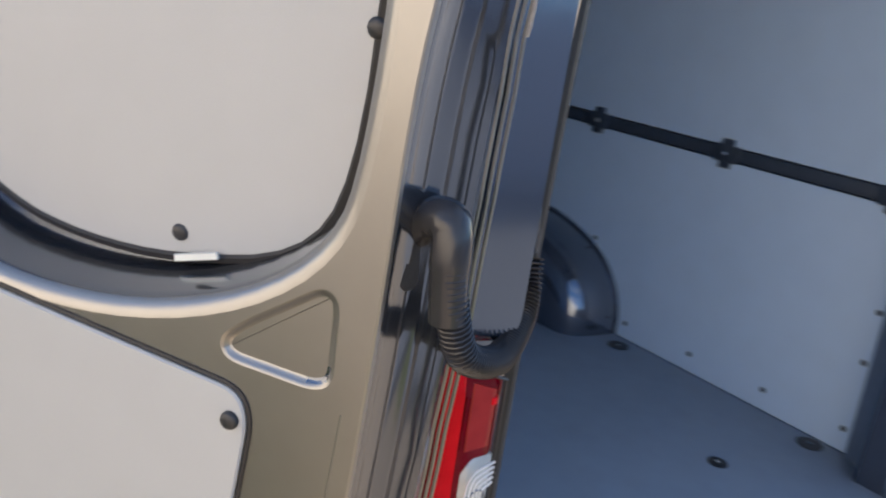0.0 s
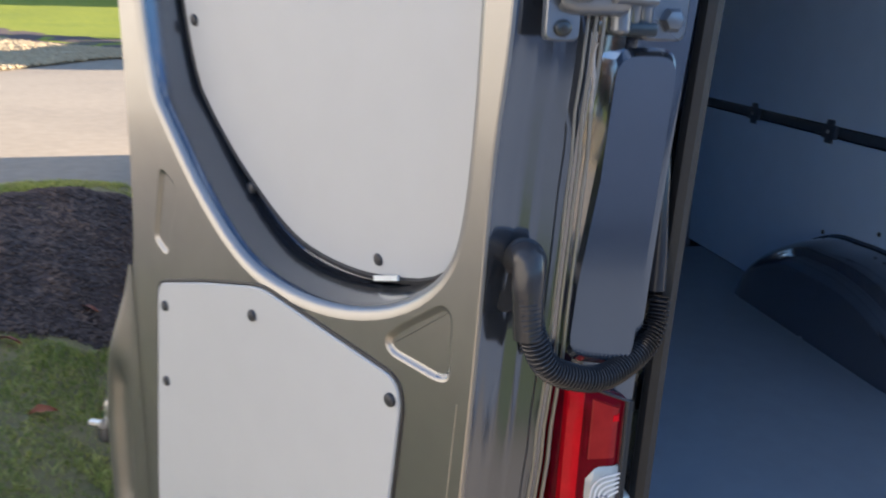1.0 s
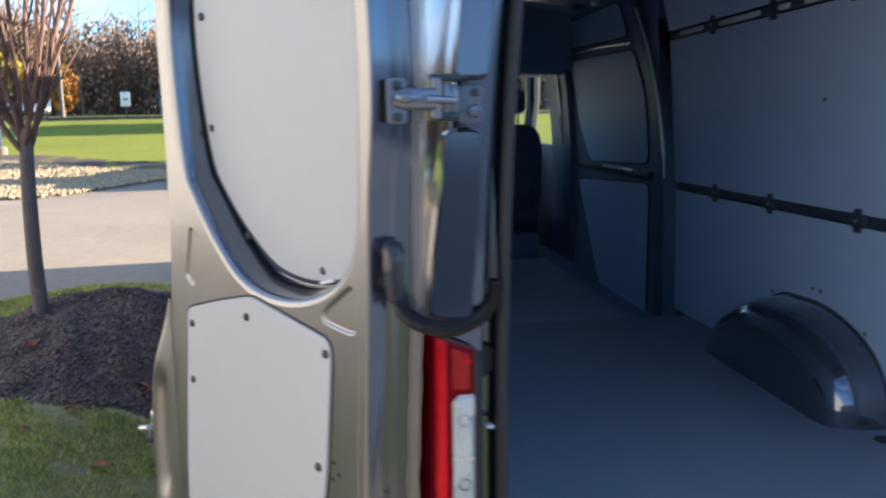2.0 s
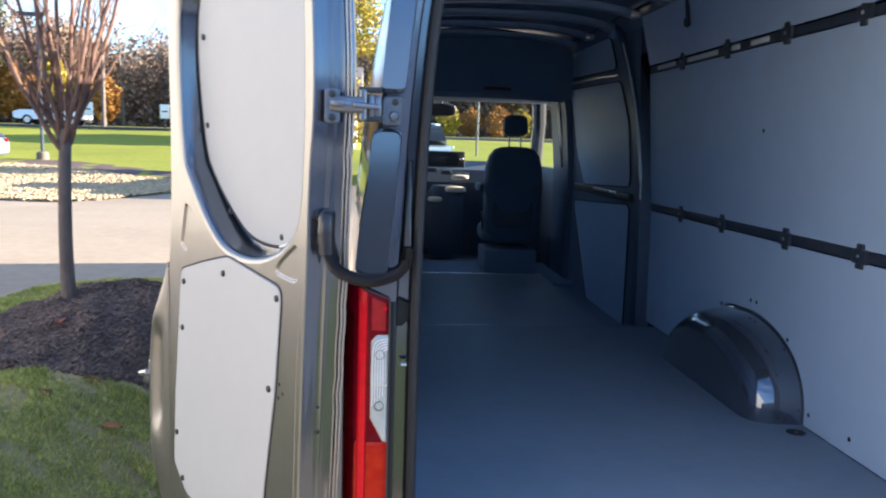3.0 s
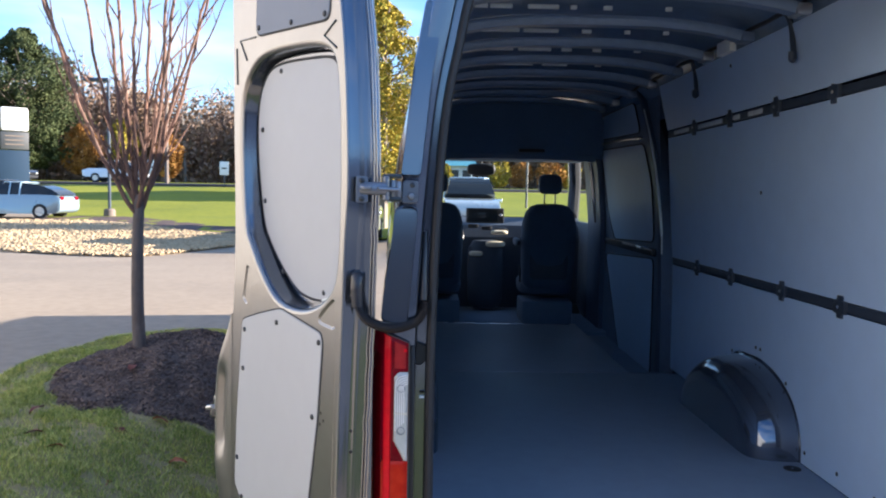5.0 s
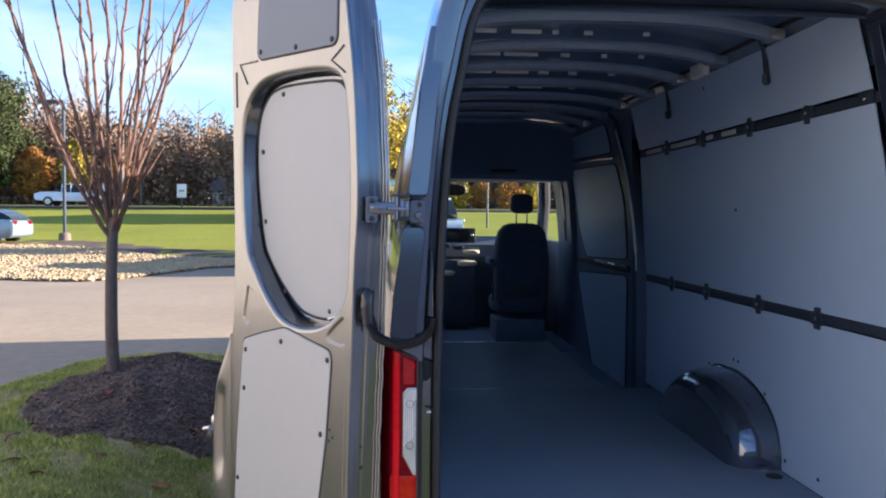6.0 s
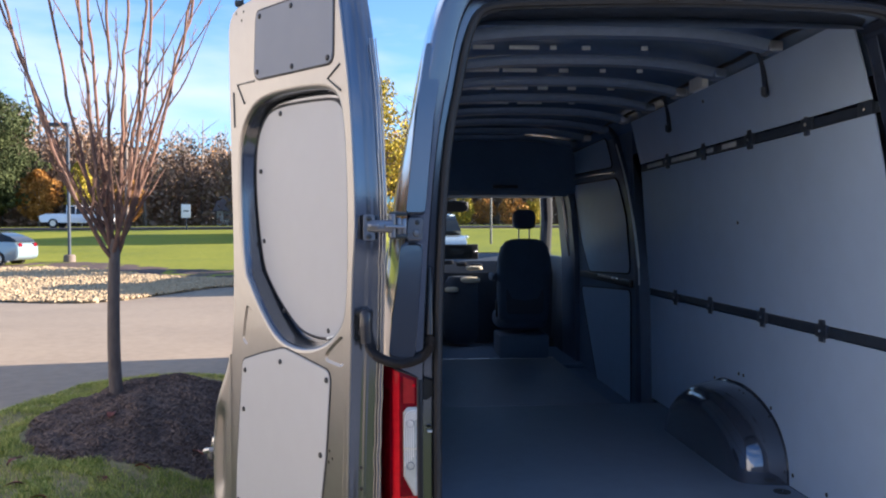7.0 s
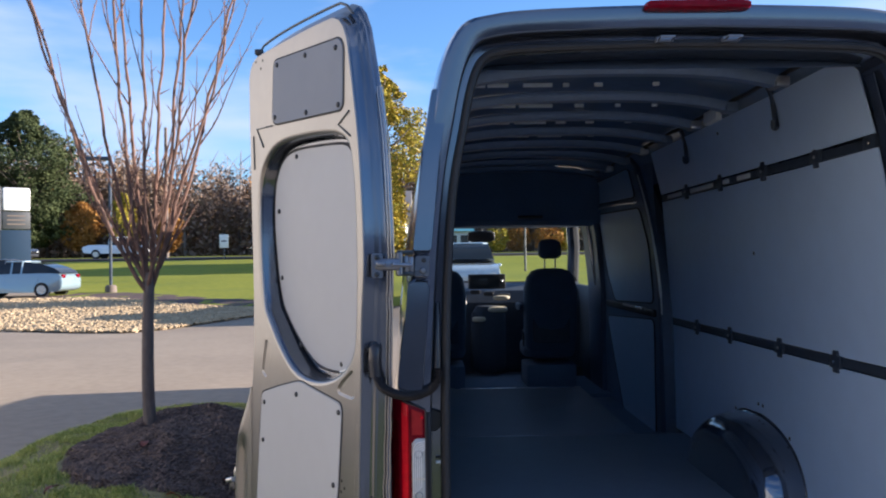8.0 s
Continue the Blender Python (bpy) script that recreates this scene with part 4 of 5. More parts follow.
for y, x, r in ((0.485, 0.473, 0.026), (0.422, 0.82, 0.036), (1.115, 0.80, 0.036)):
    ring = part("tie_down_cup", tube([(x, y, FLOOR_Z + 0.0005), (x, y, FLOOR_Z + 0.003)], r, 18), M_RUBBER, van, "black recessed tie-down cup")
    part("tie_down_bolt", dome(lambda a, b, n: (a, b, FLOOR_Z + 0.003 + n), x, y, 0.007, 0.004, 8, 2), M_STEEL, ring)

# rear jamb inside the opening
for s in (-1, 1):
    d = 0.0 if s > 0 else 0.06
    part("jamb_panel", loft([[(s * 0.735, 0.16, 0.66), (s * 0.86, 0.34, 0.66)], [(s * 0.735, 0.16, 1.6), (s * (0.86 - d), 0.36, 1.6)], [(s * 0.70, 0.16, 2.08), (s * (0.84 - d), 0.44, 2.08)], [(s * 0.63, 0.18, 2.42), (s * (0.76 - 1.6 * d), 0.48, 2.54)]], close=False), M_DARKPAINT, van)
part("header_panel", loft([[(x, 0.20, 2.445) for x in spread(-0.60, 0.60, 8)], [(x, 0.34, 2.52) for x in spread(-0.64, 0.64, 8)], [(x, 0.40, 2.60) for x in spread(-0.66, 0.66, 8)]], close=False), M_DARKPAINT, van)

# roof bows
inner = [(x * 0.982, z - 0.014) for x, z in roof_full]
part("roof_panel", loft([[(x, y, z) for x, z in inner] for y in (0.42, 1.5, 3.0, 5.05)], close=False), M_INNER, van, "bare dark blue-grey roof panel")
for i, y in enumerate((0.46, 0.99, 1.54, 2.06, 2.58, 3.10, 3.62, 4.14, 4.62)):
    pts = [(x, y, 2.632 - 0.055 * abs(x / 0.66) ** 3) for x in spread(-0.70, 0.70, 16)]
    rows = [[(x, y - w, z + h) for w, h in ((-0.045, 0.0), (-0.028, -0.026), (0.028, -0.026), (0.045, 0.0), (0.045, 0.016), (-0.045, 0.016))] for x, y, z in pts]
    bow = part("roof_bow", loft(rows), M_DARKPAINT, van, "dark steel roof bow")
    part("bow_foot", box(0.655, 0.715, y - 0.05, y + 0.05, 2.545, 2.590, 0.01), M_STEEL if i % 2 else M_DARKPAINT, bow)
for y in (1.18, 2.40):
    part("roof_hook", tube(smooth_path([(0.72, y + 0.03, 2.62), (0.745, y + 0.02, 2.56), (0.752, y + 0.005, 2.46), (0.752, y - 0.01, 2.415), (0.735, y - 0.022, 2.41), (0.73, y - 0.03, 2.44)], 5), 0.012, 8), M_RAIL, van, "dark strap hook below the roof edge")
for y, spans in ((1.485, ((-0.56, -0.50), (-0.49, -0.39), (-0.32, -0.18), (-0.13, -0.10), (0.02, 0.06), (0.30, 0.33))), (2.005, ((-0.58, -0.30), (-0.28, -0.10), (0.02, 0.07), (0.24, 0.27), (0.44, 0.47))),
                 (2.525, ((-0.44, -0.28), (-0.25, -0.06), (0.0, 0.06), (0.18, 0.23), (0.42, 0.46))), (3.045, ((-0.36, -0.10), (-0.04, 0.12), (0.30, 0.34)))):
    for x0, x1 in spans:
        part("roof_strip", box(x0, x1, y - 0.007, y + 0.007, 2.667, 2.686, 0.003), M_PALE, van, "pale adhesive strip above the roof bow")
part("pale_roof_box", box(0.69, 0.725, 1.74, 1.92, 2.545, 2.612, 0.006), M_PALE, van, "pale box at the roof edge")
part("cable_run", tube([(0.70 + 0.01 * noise.noise((y * 4, 0, 0)), y, 2.60 + 0.012 * noise.noise((y * 5, 2, 0))) for y in spread(0.5, 4.8, 60)], 0.010, 6), M_RUBBER, van)

# ---------------------------------------------------------------- van: sliding door bay
def on_slide(u, v, n):
    """The sliding door's inner face, leaning in above the waist."""
    return (0.835 - 0.050 * smoothstep(1.5, 2.5, v) - n, u, v)


slide = part("sliding_door", loft([[(*on_slide(y, z, 0),) for y in (3.24, 5.30)] for z in (0.44, 1.0, 1.5, 1.75, 2.0, 2.25, 2.5, 2.6)], close=False), M_DARKPAINT, van, "dark inner side of the closed sliding door")
for shape in ([(3.43, 1.525), (4.62, 1.485), (4.86, 1.72), (5.04, 2.245), (3.63, 2.215), (3.47, 1.95)], [(3.72, 2.31), (5.20, 2.35), (5.24, 2.54), (3.90, 2.54)], [(3.42, 0.56), (4.34, 0.56), (4.92, 1.33), (3.42, 1.40)]):
    part("door_board", plate(tight(shape, 0.07), lambda u, v, n: on_slide(u, v, n + 0.008), 0.008, 0.002), M_WALL, slide, "grey board set in the sliding door")
    line = tight(shape, 0.07)
    part("board_gap", tube([on_slide(u, v, 0.006) for u, v in shrink(line, -0.006) + shrink(line, -0.006)[:1]], 0.005, 6), M_RUBBER, slide)
part("door_rail", box(0.800, 0.832, 3.36, 4.85, 1.425, 1.478, 0.008), M_PLASTIC, slide)
part("door_handle", box(0.790, 0.802, 3.62, 4.20, 1.462, 1.480, 0.004), M_STEEL, slide, "bright pull rail")
part("door_trim", tube(smooth_path([on_slide(3.66, 2.262, 0.012), on_slide(4.3, 2.29, 0.012), on_slide(5.1, 2.30, 0.012)], 6), 0.010, 8), M_STEEL, slide, "bright trim line across the door")
POST = ((3.15, 0.66, 0.075, 0.0), (3.15, 1.2, 0.055, 0.0), (3.17, 1.55, 0.045, 0.004), (3.24, 1.95, 0.036, 0.016), (3.40, 2.25, 0.034, 0.032), (3.60, 2.52, 0.034, 0.048), (3.75, 2.62, 0.034, 0.056))
part("bay_post", loft([[(0.885, y - w, z), (0.800 - d, y - w, z), (0.790 - d, y, z), (0.800 - d, y + w, z), (0.885, y + w, z)] for y, z, w, d in POST]), M_BAYPOST, van, "dark painted post of the sliding door bay", angle=50)
# pale tube paints the light caught along the bay post's edge
part("bay_highlight", tube(smooth_path([(0.796, 3.112, 1.46), (0.794, 3.125, 1.60), (0.780, 3.195, 1.90), (0.765, 3.335, 2.20), (0.748, 3.50, 2.45)], 6), [0.005] * 6 + [0.010] * 7 + [0.008] * 6 + [0.006] * 6, 8), M_PALE, van, "edge of the door bay, coloured pale as a highlight")


def cab_post(s, y0, y1):
    rows = [[(s * a, y0, z), (s * b, y0, z), (s * b, y1, z), (s * a, y1, z)] for z, a, b in ((0.44, 0.80, 0.885), (1.60, 0.79, 0.88), (2.05, 0.75, 0.84), (2.30, 0.70, 0.81), (2.55, 0.62, 0.74))]
    return loft(rows)


part("front_post", cab_post(1, 5.02, 5.60), M_BAYPOST, van, angle=50)
part("left_post", cab_post(-1, 4.86, 5.20), M_BAYPOST, van, angle=50)

# ---------------------------------------------------------------- van: cab
part("overhead_shelf", loft([[(x, 5.06, 2.165 - 0.02 * (x / 0.7) ** 2) for x in spread(-0.79, 0.82, 8)], [(x, 4.97, 2.20) for x in spread(-0.79, 0.82, 8)], [(x, 4.95, 2.46) for x in spread(-0.735, 0.79, 8)], [(x, 4.95, 2.575) for x in spread(-0.69, 0.75, 8)], [(x, 4.95, 2.722 - 0.09 * (x / 0.66) ** 2) for x in spread(-0.66, 0.72, 8)]], close=False), M_HEAD, van, "dark lined overhead shelf above the cab")
part("cab_headliner", box(-0.74, 0.74, 5.06, 5.90, 2.17, 2.19, 0.004), M_HEAD, van)
part("shelf_handle", box(0.03, 0.26, 4.93, 4.965, 2.215, 2.245, 0.008), M_PLASTIC, van)


def cab_seat(x, y):
    """A high-backed cab seat seen from behind, on its plinth."""
    seat = thing("cab_seat", "", "")
    seat.parent = van
    rows = []
    for z, half, thick, lean in ((0.98, 0.20, 0.07, 0.02), (1.02, 0.235, 0.09, 0.01), (1.20, 0.25, 0.10, 0.0), (1.45, 0.255, 0.10, -0.02), (1.58, 0.25, 0.09, -0.035), (1.68, 0.225, 0.08, -0.045), (1.735, 0.18, 0.065, -0.05), (1.757, 0.12, 0.045, -0.052), (1.762, 0.05, 0.02, -0.053)):
        rows.append([(x + half * math.copysign(abs(math.cos(a)) ** 0.55, math.cos(a)), y + lean + thick * math.copysign(abs(math.sin(a)) ** 0.7, math.sin(a)), z) for a in (2 * math.pi * k / 24 for k in range(24))])
    back = part("backrest", loft(rows), M_FABRIC, seat, "black fabric backrest", angle=60)
    part("back_panel", plate(tight([(x - 0.17, 1.06), (x + 0.17, 1.06), (x + 0.18, 1.36), (x + 0.15, 1.48), (x - 0.15, 1.48), (x - 0.18, 1.36)], 0.04), lambda u, v, n: (u, y - 0.098 - n, v), 0.02, 0.006), M_DASH, back, "hard plastic panel on the seat back")
    part("headrest", roundbox(x, y - 0.05, 1.942, 0.225, 0.10, 0.185, 4.0, 0.08), M_FABRIC, seat, "black headrest")
    for d in (-0.05, 0.05):
        part("headrest_post", tube([(x + d, y - 0.05, 1.72), (x + d, y - 0.05, 1.88)], 0.007, 6), M_STEEL, seat)
    part("cushion", roundbox(x, y + 0.26, 0.98, 0.50, 0.54, 0.16, 5), M_FABRIC, seat)
    part("plinth", box(x - 0.235, x + 0.235, y - 0.06, y + 0.40, 0.64, 0.855, 0.02), M_SEATGREY, seat, "grey plastic seat plinth")
    part("armrest", roundbox(x - 0.285, y + 0.08, 1.40, 0.05, 0.32, 0.07, 4), M_FABRIC, seat)
    part("belt_buckle", box(x - 0.262, x - 0.240, y + 0.02, y + 0.05, 1.02, 1.18, 0.006), M_PLASTIC, seat)


for q in (-1, 1):
    part("cab_door_panel", box(q * 0.80, q * 0.865, 5.25, 6.62, 0.60, 1.575, 0.02), M_DASH, van, "dark inner panel of the cab door")
cab_seat(0.362, 5.30)
cab_seat(-0.690, 5.30)
part("dashboard", loft([[(x, y - 0.02 * abs(x), z) for x in spread(-0.84, 0.84, 10)] for y, z in ((6.20, 0.66), (6.14, 1.10), (6.12, 1.40), (6.20, 1.52), (6.42, 1.60), (6.68, 1.585))], close=False), M_DASH, van, "black dashboard")
part("console", roundbox(-0.17, 6.08, 1.02, 0.36, 0.22, 0.70, 6), M_DASH, van)
screen = part("centre_screen", box(-0.375, 0.012, 6.02, 6.05, 1.545, 1.700, 0.012), M_PLASTIC, van, "black dashboard screen")
part("screen_face", box(-0.355, -0.055, 6.014, 6.022, 1.560, 1.685, 0.003), M_CARGLASS, screen, "glossy dark glass")
part("screen_knob", dome(lambda a, b, n: (a, 6.018 - n, b), -0.022, 1.628, 0.017, 0.014), M_STEEL, screen, "bright round knob")
# cream bumps stand for sunlit patches of the dark dashboard
for x, z, w, h in ((-0.035, 1.455, 0.17, 0.045), (-0.075, 1.335, 0.20, 0.060), (-0.27, 1.235, 0.14, 0.055)):
    part("sunlit_dash_patch", roundbox(x, 5.99, z, w, 0.10, h, 3.5), M_CREAM, van, "cream shape for a sunlit patch on the dashboard")
for x, z in ((0.0, 1.40), (-0.30, 1.44), (-0.16, 1.42)):
    part("air_vent", roundbox(x, 6.06, z + 0.075, 0.11, 0.05, 0.045, 5), M_PLASTIC, van)
part("steering_wheel", tube([(-0.60 + 0.19 * math.cos(a), 5.95 + 0.07 * math.sin(a), 1.42 + 0.17 * math.sin(a)) for a in (2 * math.pi * k / 24 for k in range(25))], 0.016, 8), M_PLASTIC, van)
mirror = part("mirror", roundbox(-0.235, 5.98, 2.09, 0.285, 0.06, 0.118, 4), M_PLASTIC, van, "black interior mirror")
part("mirror_stem", tube([(-0.235, 5.98, 2.14), (-0.235, 5.97, 2.26)], 0.014, 8), M_PLASTIC, mirror)

# ---------------------------------------------------------------- island: mulch, tree, grass
bmv, bmf = [], []
rn, an = 26, 60
for i in range(rn + 1):
    for k in range(an):
        a = 2 * math.pi * k / an
        r = i / rn * (1.0 + 0.06 * noise.noise((math.cos(a) * 2, math.sin(a) * 2, 4)))
        x, y = -2.55 + 1.0 * 0.95 * r * math.cos(a), 3.98 + 1.45 * 0.95 * r * math.sin(a)
        bmv.append((x, y, height(x, y) + 0.085 + mound(x, y) + 0.045 * noise.noise((x * 6, y * 6, 0)) - 0.09 * smoothstep(0.9, 1.02, i / rn)))
for i in range(rn):
    for k in range(an):
        j = (k + 1) % an
        bmf.append((i * an + k, (i + 1) * an + k, (i + 1) * an + j, i * an + j))
tagged(raw("mulch_bed", bmv, bmf, M_MULCH, smooth=True), "dark brown bark mulch mounded round the young tree", "mulch", kind="stuff")


def scatter(name, n, place, size, material, label, category, seed, thin=0.35):
    """Many small rough chips in one object."""
    rnd = np.random.RandomState(seed)
    verts, faces = [], []
    base = np.array([(-1, -1, -1), (1, -1, -1), (1, 1, -1), (-1, 1, -1), (-0.7, -0.6, 1), (0.8, -0.7, 1), (0.6, 0.8, 1), (-0.8, 0.7, 1)], float)
    quads = [(0, 3, 2, 1), (4, 5, 6, 7), (0, 1, 5, 4), (1, 2, 6, 5), (2, 3, 7, 6), (3, 0, 4, 7)]
    for i in range(n):
        p = place(rnd)
        if p is None:
            continue
        s = size * rnd.uniform(0.5, 1.4)
        v = (base + rnd.uniform(-0.25, 0.25, base.shape)) * np.array([s, s * rnd.uniform(0.4, 1), s * thin])
        m = np.array(Euler((rnd.uniform(-0.6, 0.6), rnd.uniform(-0.6, 0.6), rnd.uniform(0, 6.3))).to_matrix())
        k = len(verts)
        verts.extend((v @ m.T + np.array(p)).tolist())
        faces.extend([tuple(q + k for q in f) for f in quads])
    return tagged(raw(name, verts, faces, material), label, category, kind="stuff")


def on_mound(rnd):
    a, r = rnd.uniform(0, 6.283), math.sqrt(rnd.uniform(0, 1)) * 0.98
    x, y = -2.55 + 0.97 * r * math.cos(a), 3.98 + 1.42 * r * math.sin(a)
    return x, y, height(x, y) + 0.09 + mound(x, y) + 0.045 * noise.noise((x * 6, y * 6, 0)) - 0.07 * smoothstep(0.9, 1.02, r)


scatter("mulch_chips", 18000, on_mound, 0.0105, M_CHIP, "loose dark bark chips on the mulch bed", "mulch", 3)

rnd = np.random.RandomState(11)
gv, gf = [], []
for i in range(200000):
    x, y = rnd.uniform(-3.93, -1.5), rnd.uniform(-0.3, 5.7)
    if y > island_far(x) - 0.02:
        continue
    r = math.hypot((x + 2.55) / 0.95, (y - 3.98) / 1.39)
    if r < 0.97 + 0.06 * noise.noise((x * 5, y * 5, 2)):
        continue
    z = height(x, y) + 0.03 + 0.05 * smoothstep(-3.96, -3.75, x) + (mound(x, y) - 0.03 if mound(x, y) > 0.03 else 0) + 0.03 * noise.noise((x * 2.3, y * 2.3, 1.7))
    if noise.noise((x * 4.0, y * 4.0, 31)) < -0.18 and rnd.uniform() < 0.75:
        continue
    clump = 0.6 + 0.8 * max(0, noise.noise((x * 3.5, y * 3.5, 9)) + 0.4)
    h = rnd.uniform(0.010, 0.034) * clump
    a = rnd.uniform(0, 6.283)
    w = 0.0019
    dx, dy = math.cos(a), math.sin(a)
    lx, ly = rnd.uniform(-1.1, 1.1, 2) * h
    k = len(gv)
    gv += [(x - dx * w, y - dy * w, z - 0.01), (x + dx * w, y + dy * w, z - 0.01), (x + dx * w + lx * 0.4, y + dy * w + ly * 0.4, z + h * 0.6), (x - dx * w + lx * 0.4, y - dy * w + ly * 0.4, z + h * 0.6), (x + lx, y + ly, z + h)]
    gf += [(k, k + 1, k + 2, k + 3), (k + 3, k + 2, k + 4)]
tagged(raw("grass_blades", gv, gf, M_BLADE), "short uneven green grass blades", "grass", kind="stuff")

# fallen leaves
leaf_bm = loft([[(u, w * 0.03 * math.sin(math.pi * (u / 0.1 + 0.001)) * (1 + 0.25 * math.sin(u * 190)), 0.012 * math.sin(u * 40) + 0.008 * abs(w)) for w in (-1, -0.4, 0, 0.4, 1)] for u in spread(0, 0.1, 8)], close=False)
leaf = part("fallen_leaf", leaf_bm, M_LEAF)
tagged(leaf, "curled orange-brown fallen leaf on the grass", "leaf", "fallen leaves on the verge")
spots = [(-2.52, 2.34), (-2.30, 1.75), (-1.92, 1.62), (-2.85, 2.20), (-2.15, 2.15), (-2.40, 2.62), (-3.10, 2.55), (-1.95, 2.35), (-2.62, 1.95), (-3.3, 2.2), (-2.2, 3.1), (-2.75, 3.3)]
for i, (x, y) in enumerate(spots):
    z = height(x, y) + 0.085 + (mound(x, y) if mound(x, y) > 0.03 else 0) + 0.03 * noise.noise((x * 2.3, y * 2.3, 1.7))
    m = pose(x, y, z, rnd.uniform(-25, 25), rnd.uniform(-25, 25), rnd.uniform(0, 360))
    if i == 0:
        leaf.matrix_basis = m
    else:
        copy_thing(leaf, m)


def young_tree():
    tree = thing("young_tree", "bare young ornamental tree with reddish upright branches", "tree")
    base = Vector((-2.945, 3.93, height(-2.94, 3.93) + mound(-2.94, 3.93) - 0.05))
    fork = Vector((-2.955, 3.96, 1.66))
    trunk = smooth_path([base, base + Vector((0.0, 0.0, 0.10)), base + Vector((-0.02, 0.02, 0.45)), fork - Vector((0.01, 0, 0.25)), fork, fork + Vector((0.0, 0.02, 0.12))], 5)
    n = len(trunk)
    part("trunk", tube(trunk, [0.052 - 0.012 * min(1, i / n * 1.3) if i > 2 else 0.068 - 0.006 * i for i in range(n)], 12), M_TRUNK, tree, "dark slender trunk")
    r = random.Random(5)
    ends = [(-1.30, 0.1, 4.9), (-1.10, -0.35, 5.0), (-0.85, 0.3, 5.1), (-0.42, 0.35, 5.3), (-0.30, -0.2, 5.5), (-0.10, 0.15, 5.4), (0.12, 0.3, 5.2), (0.40, 0.1, 5.3), (0.66, -0.35, 5.2), (0.85, 0.3, 5.0), (0.72, -0.05, 4.0)]

    def twig(bm, start, way, length, rad, depth):
        pts, p, d = [start], start.copy(), way.normalized()
        steps = max(3, int(length / 0.09))
        for i in range(steps):
            d = (d + Vector((r.uniform(-0.12, 0.12), r.uniform(-0.12, 0.12), r.uniform(-0.02, 0.12)))).normalized()
            p = p + d * (length / steps)
            pts.append(p.copy())
        tube(pts, [rad * (1 - 0.75 * i / steps) for i in range(steps + 1)], 5, bm=bm)
        if depth:
            for i in range(1, steps):
                if r.random() < 0.6:
                    side = Vector((r.uniform(-1, 1), r.uniform(-1, 1), r.uniform(0.2, 1.0)))
                    twig(bm, pts[i], (d * 0.6 + side * 0.7), length * r.uniform(0.06, 0.2), rad * 0.5, depth - 1)

    for i, (ex, ey, ez) in enumerate(ends):
        bm = bmesh.new()
        start = fork + Vector((r.uniform(-0.02, 0.02), r.uniform(-0.02, 0.02), r.uniform(-0.06, 0.08)))
        end = Vector((fork.x + ex, fork.y + ey, ez))
        a = start + Vector((ex * 0.13, ey * 0.13, 0.24))
        b = start + Vector((ex * 0.36, ey * 0.36, 0.85))
        c = start + Vector((ex * 0.68, ey * 0.68, (ez - start.z) * 0.62))
        line = smooth_path([start, a, b, c, end], 9)
        line = [p + Vector((noise.noise((p.z * 3, i, 0)), noise.noise((p.z * 3, i, 5)), 0)) * 0.035 * min(1, k / 10) for k, p in enumerate(line)]
        m = len(line)
        rad = [0.0185 * (1 - 0.78 * k / m) + 0.002 for k in range(m)]
        tube(line, rad, 8, bm=bm)
        for k in range(8, m - 1):
            side = Vector((r.uniform(-1.3, 1.3), r.uniform(-1.3, 1.3), r.uniform(0.0, 0.8)))
            along = (line[k + 1] - line[k]).normalized()
            if r.random() < 0.24:
                twig(bm, line[k], along * 1.0 + side * 0.5, r.uniform(0.4, 1.0), rad[k] * 0.6, 1)
            elif r.random() < 0.9:
                twig(bm, line[k], along * 0.5 + side * 0.7, r.uniform(0.03, 0.12), rad[k] * 0.55, 0)
        part("limb", bm, M_BARK, tree)
    return tree


young_tree()

# ---------------------------------------------------------------- far ground
sheet("gravel_bed", spread(-60, -4, 56), lambda x: 18.6 + 0.02 * (x + 30) - 1.1 * smoothstep(-12.5, -8.5, x) + 4.2 * smoothstep(-8.5, -5.5, x), lambda x: 30.2 - 5.8 * smoothstep(-15, -6, x), 18, 0.02, M_STONE, "beige landscaping gravel bed beyond the lane", bumpy=0.1)


def on_gravel(r):
    x = r.uniform(-26, -4)
    y = r.uniform(18.6 + 0.02 * (x + 30) - 1.1 * smoothstep(-12.5, -8.5, x) + 4.2 * smoothstep(-8.5, -5.5, x), 30.2 - 5.8 * smoothstep(-15, -6, x))
    return x, y, height(x, y) + 0.05


scatter("gravel_stones", 24000, on_gravel, 0.048, M_STONE, "loose beige stones heaped in the gravel bed", "stones", 8, thin=0.45)
sheet("lawn", spread(-60, 80, 70), lambda x: 35.4 if x < -17 else (27.0 if x < -8 else 23.8), lambda x: 60.2, 24, 0.03, M_LAWN, "bright green mown lawn rising to the road")
sheet("dirt_bed", spread(-17, -6, 22), lambda x: 30.1 - 5.8 * smoothstep(-15, -6, x), lambda x: 33.3 - 5.8 * smoothstep(-15, -6, x), 6, 0.045, M_MULCH, "brown mulch strip beside the lawn", bumpy=0.06)
sheet("road", spread(-140, 140, 40), lambda x: 61.8, lambda x: 71.8, 4, 0.02, M_ROAD, "dark asphalt public road", )
sheet("field", [-400, -250, -150] + spread(-120, 120, 24) + [150, 250, 400], lambda x: 72.9, lambda x: 169.0, 10, 0.02, M_LAWN, "green verge beyond the road")


def post(name, label, cat, x, y, high, rad, material, group=""):
    ob = part(name, tube([(0, 0, -0.1), (0, 0, high * 0.5), (0, 0, high)], [rad, rad * 0.92, rad * 0.8], 10), material)
    ob.matrix_basis = pose(x, y, height(x, y))
    return tagged(ob, label, cat, group)


